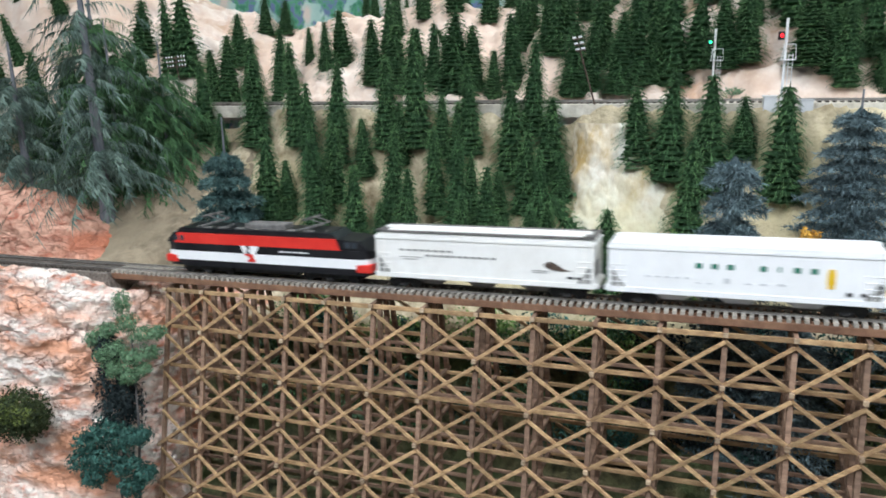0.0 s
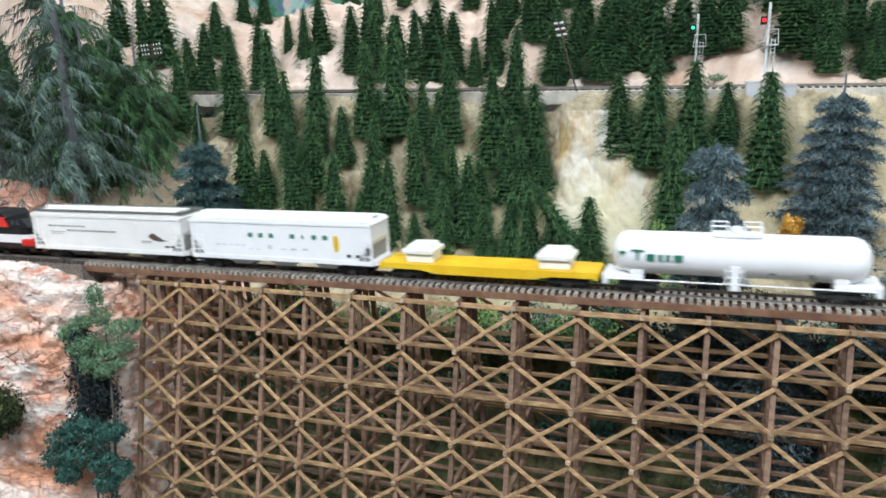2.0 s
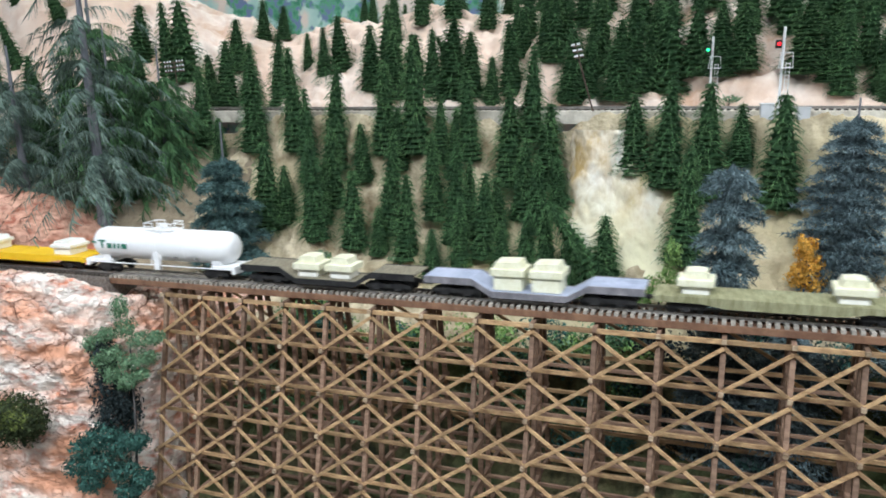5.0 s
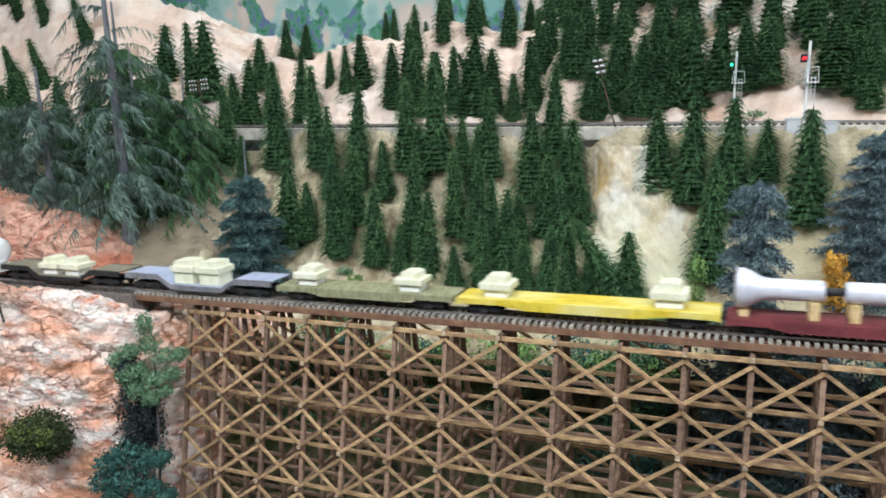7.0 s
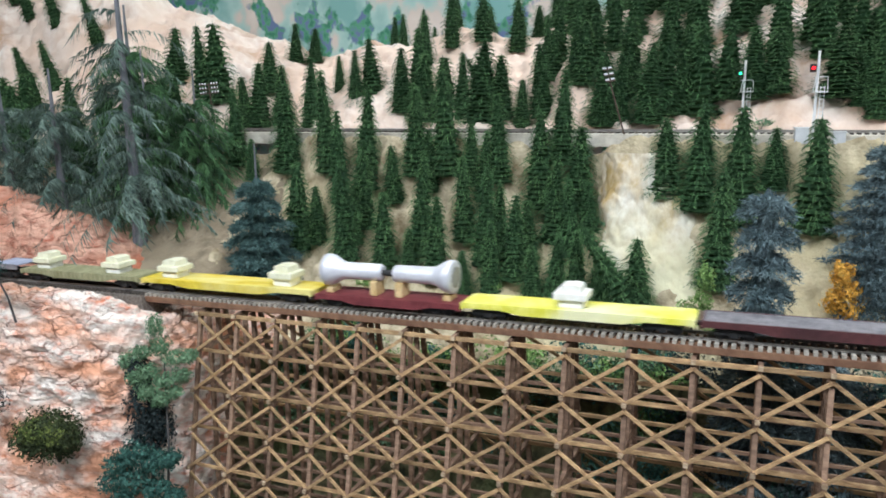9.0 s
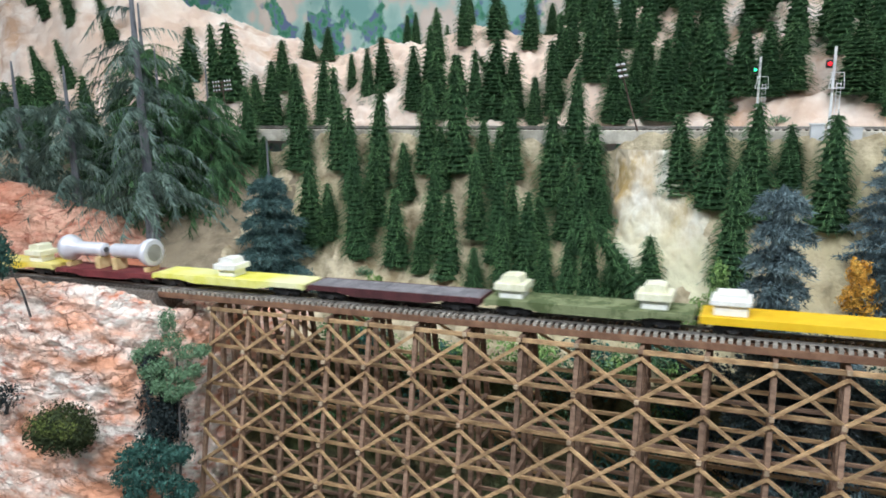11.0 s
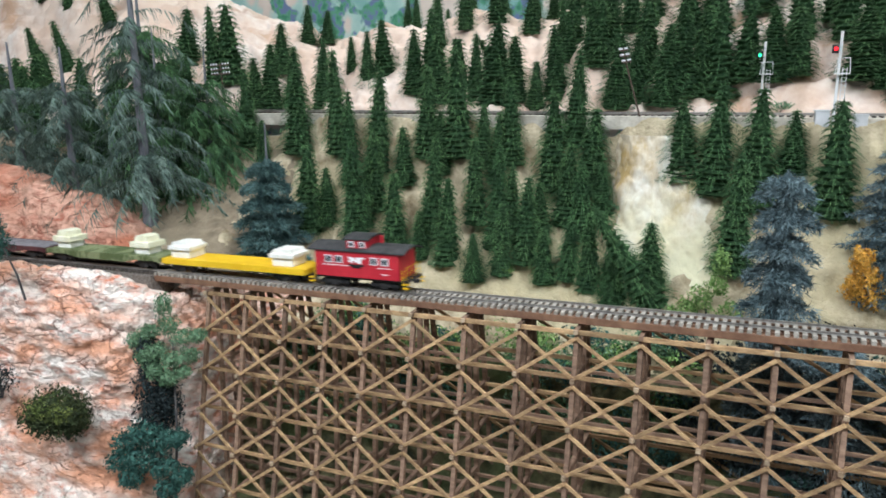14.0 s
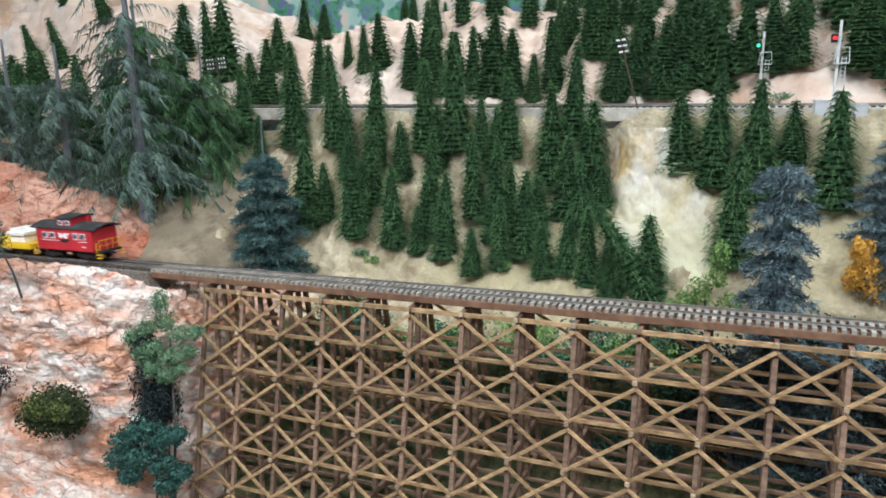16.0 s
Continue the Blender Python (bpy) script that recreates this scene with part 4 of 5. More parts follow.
# ravine undergrowth, behind and below the trestle; the blackish bushes past x .40 are added to darken it like shade
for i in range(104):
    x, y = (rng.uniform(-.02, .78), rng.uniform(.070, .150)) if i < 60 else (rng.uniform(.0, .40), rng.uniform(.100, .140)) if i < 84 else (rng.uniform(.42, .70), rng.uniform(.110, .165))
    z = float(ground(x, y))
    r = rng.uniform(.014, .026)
    broad_tree("ravine_bush", "ravine undergrowth bush, blackish ones added for shade", "bush", [((x, y, z - .005), (x, y, z + r * .5), .001)], [(x, y, z + r * .6, r, r * .7), (x + r * .7, y, z + r * .4, r * .7, r * .5)], 200, .0028, M_DARKLEAF if x > .40 and i % 4 else (M_TEAL, M_LEAF, M_LIME if y > .12 else M_FIR_B, M_FIR_B)[i % 4], 60 + i)


# ---- line-side things ----
def signal(x, y, z, h, lamp, label):
    s = stand(root("signal_mast", label, "railway signal", "signals"), x, y, z)
    bm = bmesh.new()
    rod(bm, (0, 0, 0), (0, 0, h), .0014, 8)
    part("mast", bm, M_SIGNALW, s)
    bm = bmesh.new()
    for dx in (.0035, .0075):
        rod(bm, (dx, -.002, .0), (dx, -.002, h * .62), .0004, 5)
    for i in range(14):
        rod(bm, (.0035, -.002, .003 + i * h * .044), (.0075, -.002, .003 + i * h * .044), .0003, 4)
    part("ladder", bm, M_SIGNALW, s)
    bm = bmesh.new()
    box(bm, -.004, .010, -.006, .004, h * .55, h * .56)
    for dx in (-.004, .010):
        rod(bm, (dx, -.005, h * .56), (dx * .8 + .001, -.005, h * .72), .0004, 5)
    rod(bm, (-.004, -.005, h * .72), (.009, -.005, h * .72), .0004, 5)
    part("platform", bm, M_SIGNALW, s)
    bm = bmesh.new()
    box(bm, -.0085, -.0025, -.006, -.001, h * .77, h * .86, .0006)
    hd = part("signal_head", bm, M_BLACK, s)
    bm = bmesh.new()
    rod(bm, (-.0055, -.0085, h * .815), (-.0055, -.006, h * .815), .0017, 12)
    part("lens", bm, lamp, hd, "glowing lens")
    return s


signal(.466, .372, 1.155, .082, M_GREENLAMP, "white lattice signal mast showing a green light")
signal(.531, .290, 1.147, .095, M_REDLAMP, "white lattice signal mast showing a red light")
for dx, w, h in ((-.012, .013, .016), (.024, .012, .012)):
    bm = bmesh.new()
    box(bm, -w / 2, w / 2, -.006, .006, 0, h, .0006)
    box(bm, -w / 2 - .0007, w / 2 + .0007, -.0067, .0067, h, h + .0012)
    b = tagged(part("relay_box", bm, M_BOXGREY, None), "grey relay box beside the signal mast", "relay box", "relay boxes")
    stand(b, .531 + dx, .283, 1.146)


bm = bmesh.new()
rod(bm, (0, 0, 0), (0, 0, .0022), .0009, 6, .0006)
INSULATOR = bpy.data.meshes.new("insulator")
bm.to_mesh(INSULATOR)
bm.free()
INSULATOR.materials.append(M_INSUL)


def pole(x, y, z, h, lean, turn):
    p = root("telegraph_pole", "thin dark telegraph pole with white insulators", "telegraph pole", "telegraph poles")
    stand(p, x, y, z, pose(0, 0, 0, 0, lean, 0) @ pose(0, 0, 0, 0, 0, turn))
    bm = bmesh.new()
    rod(bm, (0, 0, -.004), (0, 0, h), .0011, 8, .0008)
    part("post", bm, M_POLE, p)
    for k, zz in enumerate((h * .97, h * .89, h * .81)):
        bm = bmesh.new()
        box(bm, -.0135, .0135, -.0016, -.0006, zz - .0008, zz + .0008)
        arm = part("crossarm", bm, M_POLE, p)
        for dx in (-.0125, -.0085, -.0045, .0045, .0085, .0125):
            part("insulator", INSULATOR, None, arm, "white insulator").location = (dx, -.0011, zz + .0008)


pole(-.228, .317, 1.148, .073, -5, 12)
pole(.336, .293, 1.151, .082, -17, 74)
pole(-.42, .317, 1.148, .075, -4, 20)

# ---- the train ----
CARS = []
TRAIN_SIZE = 1.03  # a little over the nominal scale


def bogie(car, x, wheel=.0052, base=.020, axles=2):
    """A truck: side frames, bolster and wheels."""
    b = bmesh.new()
    hl = base / 2 + .005
    for sy in (-.0125, .0105):
        prism(b, ((x - hl, .0045), (x + hl, .0045), (x + hl, .0075), (x + base * .22, .0095), (x - base * .22, .0095), (x - hl, .0075)), sy, sy + .002)
        box(b, x - .0035, x + .0035, sy - .0006, sy + .0026, .0025, .0085)
    box(b, x - .003, x + .003, -.0125, .0125, .0065, .0105)
    tr = part("truck", b, M_BLACK, car)
    for k in range(axles):
        ax = x - base / 2 + base * k / (axles - 1)
        for sy in (-.0095, .0073):
            b = bmesh.new()
            rod(b, (ax, sy, wheel), (ax, sy + .0022, wheel), wheel, 20)
            part("wheel", b, M_BLACK, tr)


def coupler(car, x, d):
    b = bmesh.new()
    box(b, min(x, x + d * .006), max(x, x + d * .006), -.002, .002, .0075, .0105, .0004)
    part("coupler", b, M_BLACK, car)


def car_root(name, label, category, x0, x1):
    c = root(name, label, category, "train cars")
    CARS.append((c, (x0 + x1) / 2))
    h = (x1 - x0) / 2 / TRAIN_SIZE
    coupler(c, -h + .003, -1)
    coupler(c, h - .003, 1)
    return c, h


def bars(car, spots, z_y, material, label):
    """Flat marks (x0, x1, z0, z1) on the near side at depth z_y."""
    for x0, x1, z0, z1 in spots:
        b = bmesh.new()
        box(b, x0, x1, z_y - .0003, z_y + .0002, z0, z1)
        part("lettering", b, material, car, label)


def electric_loco(x0, x1):
    c, h = car_root("electric_locomotive", "black, orange-red and white electric locomotive with pantographs", "locomotive", x0, x1)
    w = .0170

    def hull(bm, z0, z1, nose_l, nose_r, wide=w):
        """A body slice with rounded noses in plan."""
        plan = []
        for sx, nz in ((-1, nose_l), (1, nose_r)):
            pts = [(h - nz, -wide), (h - nz * .35, -wide * .90), (h - .0008, -wide * .62), (h, -wide * .2), (h, wide * .2), (h - .0008, wide * .62), (h - nz * .35, wide * .90), (h - nz, wide)]
            plan += [(sx * px, sx * py) for px, py in pts]
        lo = [bm.verts.new((x, y, z0)) for x, y in plan]
        hi = [bm.verts.new((x, y, z1)) for x, y in plan]
        bm.faces.new(lo[::-1])
        bm.faces.new(hi)
        for i in range(len(lo)):
            j = (i + 1) % len(lo)
            bm.faces.new((lo[i], lo[j], hi[j], hi[i]))
    b = bmesh.new()
    hull(b, .0095, .0140, .012, .012)
    part("skirt", b, M_LOCOBLACK, c)
    b = bmesh.new()
    hull(b, .0140, .0205, .012, .012, w + .0002)
    part("white_band", b, M_WHITE, c, "white side band")
    b = bmesh.new()
    hull(b, .0205, .0262, .013, .013)
    part("black_band", b, M_LOCOBLACK, c)
    b = bmesh.new()
    prism(b, ((-h + .012, .0262), (h - .030, .0262), (h - .034, .0335), (-h + .017, .0335)), -w - .0001, w + .0001)
    part("red_panel", b, M_RED, c, "orange-red upper side panel")
    b = bmesh.new()
    prism(b, ((-h + .0005, .0262), (-h + .012, .0262), (-h + .017, .0335), (-h + .010, .0335)), -w + .002, w - .002)
    part("cab", b, M_LOCOBLACK, c)
    b = bmesh.new()
    prism(b, ((h - .030, .0262), (h - .001, .0262), (h - .010, .0325), (h - .034, .0335)), -w + .001, w - .001)
    part("cab", b, M_LOCOBLACK, c)
    for sx in (-1, 1):
        b = bmesh.new()
        xs = sorted((sx * (h - .0145), sx * (h + .0004)))
        box(b, xs[0], xs[1], -w - .0004, w + .0004, .0115, .0172, .0012)
        part("nose_band", b, M_RED, c, "orange-red nose band")
        for dx in (.022, .015):
            b = bmesh.new()
            x = sx * (h - dx)
            box(b, x - .0022, x + .0022, -w - .0003, w + .0003, .0280, .0318)
            part("cab_window", b, M_GLASS, c, "dark cab window")
    b = bmesh.new()
    prism(b, ((-h + .013, .0335), (h - .033, .0335), (h - .040, .0372), (-h + .020, .0372)), -w + .002, w - .002)
    part("roof", b, M_LOCOBLACK, c)
    b = bmesh.new()
    box(b, -.022, .022, -.008, .008, .0372, .0425, .001)
    for k in range(7):
        box(b, -.07 + k * .019, -.060 + k * .019, -.012, -.006, .0370, .0392, .0005)
    part("roof_equipment", b, M_GREYTRIM, c)
    for px, up in ((-.062, 1), (.052, 1)):
        b = bmesh.new()
        for sy in (-.007, .007):
            rod(b, (px - .016, sy, .0385), (px + .012, sy * .8, .0440), .0006, 5)
            rod(b, (px + .012, sy * .8, .0440), (px - .004, sy * .8, .0472), .0005, 5)
        rod(b, (px - .006, -.013, .0474), (px - .002, .013, .0474), .0009, 5)
        for dx in (-.016, .014):
            rod(b, (px + dx, -.010, .0385), (px + dx, .010, .0385), .0007, 5)
        part("pantograph", b, M_GREYTRIM, c, "folded grey pantograph")
    b = bmesh.new()
    prism(b, ((-0.0230, .0262), (-0.0180, .0262), (-0.0130, .0218), (-0.0130, .0262), (-0.0030, .0262), (-0.0030, .0250), (-0.0070, .0205), (-0.0120, .0205), (-0.0170, .0240), (-0.0170, .0205), (-0.0200, .0205)), -w - .0007, -w - .0001)
    part("emblem", b, M_WHITE, c, "white slanted emblem")
    b = bmesh.new()
    prism(b, ((-0.0200, .0205), (-0.0110, .0205), (-0.0070, .0150), (-0.0170, .0150), (-0.0130, .0178)), -w - .0009, -w - .0001)
    part("emblem", b, M_RED, c, "orange-red slanted emblem")
    bars(c, [(.020 + i * .004, .0232 + i * .004, .0228, .0236) for i in range(8)], -w, M_WHITE, "small white lettering on the side")
    b = bmesh.new()
    box(b, -.035, .035, -.013, .013, .005, .0095, .001)
    part("underbody", b, M_BLACK, c)
    for body in c.children:
        if body.name.split(".")[0] not in ("coupler", "underbody"):
            for v in body.data.vertices:
                v.co.z = .0095 + (v.co.z - .0095) * (1.36 if v.co.z < .0375 else 1.28)
    for x in (-h + .045, h - .045):
        bogie(c, x, .0058, .048, 3)
    return c


def hopper(name, label, x0, x1, paint, trim_roof, body_top=.0525, chutes=3):
    c, h = car_root(name, label, "hopper car", x0, x1)
    w = .0178
    b = bmesh.new()
    prism(b, ((-h + .016, .0145), (h - .016, .0145), (h - .003, .0330), (h - .003, .0475), (-h + .003, .0475), (-h + .003, .0330)), -w, w)
    body = part("body", b, paint, c)
    b = bmesh.new()
    prism(b, ((-h + .002, .0475), (h - .002, .0475), (h - .006, .0502), (-h + .006, .0502)), -w - .0004, w + .0004)
    prism(b, ((-h + .006, .0502), (h - .006, .0502), (h - .008, .0520), (-h + .008, .0520)), -w + .005, w - .005)
    part("roof", b, paint, c)
    b = bmesh.new()
    if trim_roof:
        for sy in (-w + .001, w - .006):
            box(b, -h + .004, h - .004, sy, sy + .004, .0512, .0524)
        for sx in (-1, 1):
            xs = sorted((sx * (h - .012), sx * (h - .003)))
            box(b, xs[0], xs[1], -w + .001, w - .001, .0512, .0524)
    else:
        box(b, -h + .006, h - .006, -.004, .004, .0522, .0532)
    part("roof_walk", b, M_GREYTRIM if trim_roof else paint, c)
    for i in range(4):
        x = -h + (i + .5) * 2 * h / 4
        b = bmesh.new()
        box(b, x - .017, x + .017, -.0035, .0035, .0520, .0538, .0006)
        part("hatch", b, paint, c)
    # side rails, end posts and ladders
    b = bmesh.new()
    box(b, -h + .003, h - .003, -w - .0007, w + .0007, .0455, .0478)
    box(b, -h + .003, h - .003, -w - .0006, w + .0006, .0115, .0155)
    for sx in (-1, 1):
        xs = sorted((sx * (h - .0055), sx * (h - .003)))
        for sy in (-w, w - .0015):
            box(b, xs[0], xs[1], sy, sy + .0015, .0115, .047)
        xs = sorted((sx * (h - .016), sx * h))
        box(b, xs[0], xs[1], -w + .002, w - .002, .0115, .0150)
    part("frame", b, paint, c)
    for sx in (-1, 1):
        b = bmesh.new()
        for sy in (-w - .0002, w - .0004):
            for xx in (h - .0165, h - .0108):
                rod(b, (sx * xx, sy, .012), (sx * xx, sy, .034 if xx < h - .012 else .045), .0005, 5)
            for k in range(5):
                rod(b, (sx * (h - .0165), sy, .015 + k * .0045), (sx * (h - .0030), sy, .015 + k * .0045), .0004, 4)
        tagged(part("ladder", b, paint, c), kind="stuff")
    # Grey wedges paint the shade of the open triangular ends.
    for sx in (-1, 1):
        b = bmesh.new()
        prism(b, ((sx * (h - .0165), .0155), (sx * (h - .0058), .0155), (sx * (h - .0058), .0310)), -w - .0001, w + .0001)
        part("end_opening_shade", b, M_FADED_RECESS, c, "grey wedge painting shade in the open end")
    for i in range(chutes):
        x = (i - (chutes - 1) / 2) * (2 * h - .075) / max(chutes - .4, 1)
        b = bmesh.new()
        top, low = .018, .0085
        vs = [b.verts.new(p) for p in ((x - top, -w + .001, .0145), (x + top, -w + .001, .0145), (x + top, w - .001, .0145), (x - top, w - .001, .0145), (x - low, -.008, .0045), (x + low, -.008, .0045), (x + low, .008, .0045), (x - low, .008, .0045))]
        for f in ((0, 1, 2, 3), (4, 7, 6, 5), (0, 4, 5, 1), (1, 5, 6, 2), (2, 6, 7, 3), (3, 7, 4, 0)):
            b.faces.new([vs[k] for k in f])
        part("chute", b, M_BOXGREY if not trim_roof else M_GREYTRIM, c)
    for x in (-h + .026, h - .026):
        bogie(c, x)
    return c, h, w


def load_block(car_x, x, z, kind, size, material, label):
    """A load that rides on a car: stacked crates."""
    t = root("crate_load", label, "crate", "loads on the flat cars")
    w, d, hh = size
    b = bmesh.new()
    if kind == "stack":
        box(b, -w * .36, w * .36, -d * .38, d * .38, 0, hh * .36, .0008)
        part("base", b, M_LOADW, t, "white lower crate")
        b = bmesh.new()
        box(b, -w / 2, w / 2, -d / 2, d / 2, hh * .36, hh * .66, .0008)
        part("crate", b, material, t)
        b = bmesh.new()
        prism(b, ((-w * .36, hh * .66), (w * .34, hh * .66), (w * .30, hh * .94), (w * .10, hh), (-w * .27, hh * .96)), -d * .36, d * .36)
        part("lid", b, material, t)
    else:
        box(b, -w * .42, w * .42, -d * .42, d * .42, 0, hh * .50, .0008)
        part("crate", b, material, t)
        b = bmesh.new()
        box(b, -w / 2, w / 2, -d / 2, d / 2, hh * .50, hh * .76, .0008)
        part("rim", b, material, t)
        b = bmesh.new()
        prism(b, ((-w * .42, hh * .76), (w * .42, hh * .76), (w * .33, hh), (-w * .36, hh * .97)), -d * .40, d * .40)
        part("lid", b, material, t)
    CARS.append((t, car_x, x, z))
    return t


def flat_car(name, label, x0, x1, side, deck, deck_z0=.0150, rib=True, belly=True, planks=False):
    c, h = car_root(name, label, "flat car", x0, x1)
    w = .0165
    b = bmesh.new()
    box(b, -h + .002, h - .002, -w + .0012, w - .0012, deck_z0 - .002, deck_z0, .0003)
    part("deck", b, deck, c)
    if planks:
        b = bmesh.new()
        box(b, -.0030, .0030, -w + .0022, w - .0022, 0, .0007, .0002)
        first = part("plank", b, deck, c)
        n = int((2 * h - .008) / .0066)
        for k in range(n):
            ob = first if k == 0 else part("plank", first.data, None, c)
            ob.location = (-h + .0072 + k * (2 * h - .0144) / (n - 1), 0, deck_z0 - .0002)
    for sy in (-w, w - .0018):
        b = bmesh.new()
        if belly:
            prism(b, ((-h + .002, deck_z0 - .0045), (-h * .62, deck_z0 - .0045), (-h * .42, deck_z0 - .0075), (h * .42, deck_z0 - .0075), (h * .62, deck_z0 - .0045), (h - .002, deck_z0 - .0045), (h - .002, deck_z0 + .0004), (-h + .002, deck_z0 + .0004)), sy, sy + .0018)
        else:
            box(b, -h + .002, h - .002, sy, sy + .0018, deck_z0 - .0058, deck_z0 + .0004, .0003)
        sill = part("side_sill", b, side, c)
        if rib:
            b = bmesh.new()
            box(b, -.0012, .0012, -.0006, .0024, -.0038, -.0006)
            first = part("stake_pocket", b, side, sill)
            for k in range(15):
                ob = first if k == 0 else part("stake_pocket", first.data, None, sill)
                ob.location = (-h + .010 + k * (2 * h - .020) / 14, sy, deck_z0)
    b = bmesh.new()
    box(b, -h + .010, h - .010, -.006, .006, deck_z0 - .0075, deck_z0 - .002)
    for sx in (-1, 1):
        xs = sorted((sx * (h - .003), sx * h))
        box(b, xs[0], xs[1], -w, w, deck_z0 - .0055, deck_z0 - .0003)
    part("underframe", b, side, c)
    for x in (-h + .024, h - .024):
        bogie(c, x)
    return c, h


def well_car(name, label, x0, x1, deck, side):
    c, h = car_root(name, label, "depressed flat car", x0, x1)
    w = .0160
    hi, lo = .0185, .0085
    top = [(-h + .002, hi), (-h * .52, hi), (-h * .34, lo), (h * .34, lo), (h * .52, hi), (h - .002, hi)]
    b = bmesh.new()
    prism(b, top + [(x, z - .0012) for x, z in top[::-1]], -w + .001, w - .001)
    part("deck", b, deck, c)
    low = [(-h + .002, hi - .0055), (-h * .50, hi - .0055), (-h * .33, .0035), (h * .33, .0035), (h * .50, hi - .0055), (h - .002, hi - .0055)]
    for sy in (-w - .0005, w - .0010):
        b = bmesh.new()
        prism(b, [(x, z + .0003) for x, z in top] + low[::-1], sy, sy + .0015)
        part("side_sill", b, side, c)
    for x in (-h + .020, -h + .041, h - .041, h - .020):
        bogie(c, x, .0048, .014)
    return c, h


# layout of the train: each car's two ends at the start, from the head
electric_loco(-.4724, -.2375)
c, h, w = hopper("hopper_car", "ivory covered hopper car with dark roof walk and bird mark", -.2335, -.0315, M_CREAMW, True)
bars(c, [(-.072 + i * .0062, -.0675 + i * .0062, .0355, .0372) for i in range(8)] + [(-.048 + i * .0058, -.0435 + i * .0058, .0312, .0330) for i in range(11)] + [(-.072, -.052, .0300, .0306), (-.070, -.056, .0280, .0286), (.045, .058, .0240, .0246), (.045, .058, .0225, .0230)], -w, M_FADED_RECESS, "faded grey lettering bars")
b = bmesh.new()
prism(b, ((.055, .0300), (.060, .0325), (.064, .0310), (.072, .0262), (.078, .0255), (.070, .0246), (.062, .0252), (.056, .0275)), -w - .0004, -w + .0002)
part("bird_mark", b, M_POLE, c, "dark brown painted bird shape")
bars(c, [(.074, .079, .0190, .0206), (.081, .085, .0190, .0206)], -w - .0004, M_BLACK, "small black data plates")
c, h, w = hopper("hopper_car", "white covered hopper car with green lettering and yellow stripe", -.0268, .1735, M_WHITE, False)
bars(c, [(-.030, -.0255, .0330, .0370), (-.019, -.0145, .0330, .0370), (-.008, -.0035, .0330, .0370), (.014, .0185, .0330, .0370), (.026, .0275, .0330, .0370), (.036, .0405, .0330, .0370), (.047, .0515, .0330, .0370)], -w, M_GREEN, "row of green lettering blocks")
bars(c, [(-.066 + i * .007, -.062 + i * .007, .0245, .0258) for i in range(5)] + [(-.030, -.026, .0215, .0222), (-.022, -.018, .0215, .0222), (-.010, -.006, .0225, .0265), (.004, .009, .0225, .0235), (.014, .019, .0225, .0240), (.026, .031, .0228, .0245)], -w, M_BOXGREY, "grey data lettering bars")
bars(c, [(.058, .062, .0230, .0370), (.0575, .0625, .0260, .0345)], -w - .0002, M_YELLOW, "vertical yellow stripe")
bars(c, [(.070, .0735, .0185, .0210), (.079, .0825, .0185, .0210), (.0905, .0925, .022, .027)], -w - .0006, M_BLACK, "small black data plates")

c, h = flat_car("flat_car", "bright yellow flat car carrying two white crates", .1760, .3665, M_YELLOW, M_YELLOW, belly=True, rib=False)
for dx in (-.0600, .0590):
    load_block(.2713, dx, .0152, "lid", (.029, .027, .0150), M_LOADW, "white plastic crate riding on a yellow flat car")

# tank car
c, h = car_root("tank_car", "glossy white tank car with a top platform and green lettering", "tank car", .3700, .5645)
b = bmesh.new()
R = .0163
prof = [(-h + .006, .002), (-h + .0068, .007), (-h + .009, .0115), (-h + .0125, .0146), (-h + .018, R)]
lathe(b, prof + [(-x, r) for x, r in prof[::-1]], 36)
for v in b.verts:
    v.co.z += .0302
tank = part("tank", b, M_WHITE, c)
for f in tank.data.polygons:
    f.use_smooth = True
for x in (-h * .36, 0, h * .36):
    b = bmesh.new()
    lathe(b, [(x - .0006, R + .0003), (x + .0006, R + .0003)], 36)
    for v in b.verts:
        v.co.z += .0302
    part("tank_band", b, M_WHITE, c)
b = bmesh.new()
box(b, -.017, .017, -.009, .009, .0455, .0466)
part("platform", b, M_WHITE, c)
b = bmesh.new()
for sx in (-.017, -.006, .006, .017):
    for sy in (-.009, .009):
        rod(b, (sx, sy, .0466), (sx, sy, .0535), .0005, 5)
for sy in (-.009, .009):
    for zz in (.0500, .0535):
        rod(b, (-.017, sy, zz), (-.006, sy, zz), .0005, 5)
        rod(b, (.006, sy, zz), (.017, sy, zz), .0005, 5)
for sx in (-.017, .017):
    rod(b, (sx, -.009, .0535), (sx, .009, .0535), .0005, 5)
tagged(part("railing", b, M_WHITE, c), kind="stuff")
b = bmesh.new()
rod(b, (0, 0, .045), (0, 0, .0515), .0045, 16)
part("dome", b, M_WHITE, c)
b = bmesh.new()
for sx in (-1, 1):
    xs = sorted((sx * (h - .030), sx * (h - .001)))
    box(b, xs[0], xs[1], -.0125, .0125, .0105, .0145, .0008)
    xs = sorted((sx * (h - .030), sx * (h - .020)))
    box(b, xs[0], xs[1], -.012, .012, .0145, .0205, .0008)
    xs = sorted((sx * (h - .004), sx * h))
    box(b, xs[0], xs[1], -.0160, .0160, .0075, .0150, .0006)
box(b, -.003, .003, -.0165, -.0125, .0075, .0255)
for sy in (-.0155, .0155):
    rod(b, (-h + .003, sy, .0120), (h - .003, sy, .0120), .0006, 6)
part("frame", b, M_WHITE, c)
b = bmesh.new()
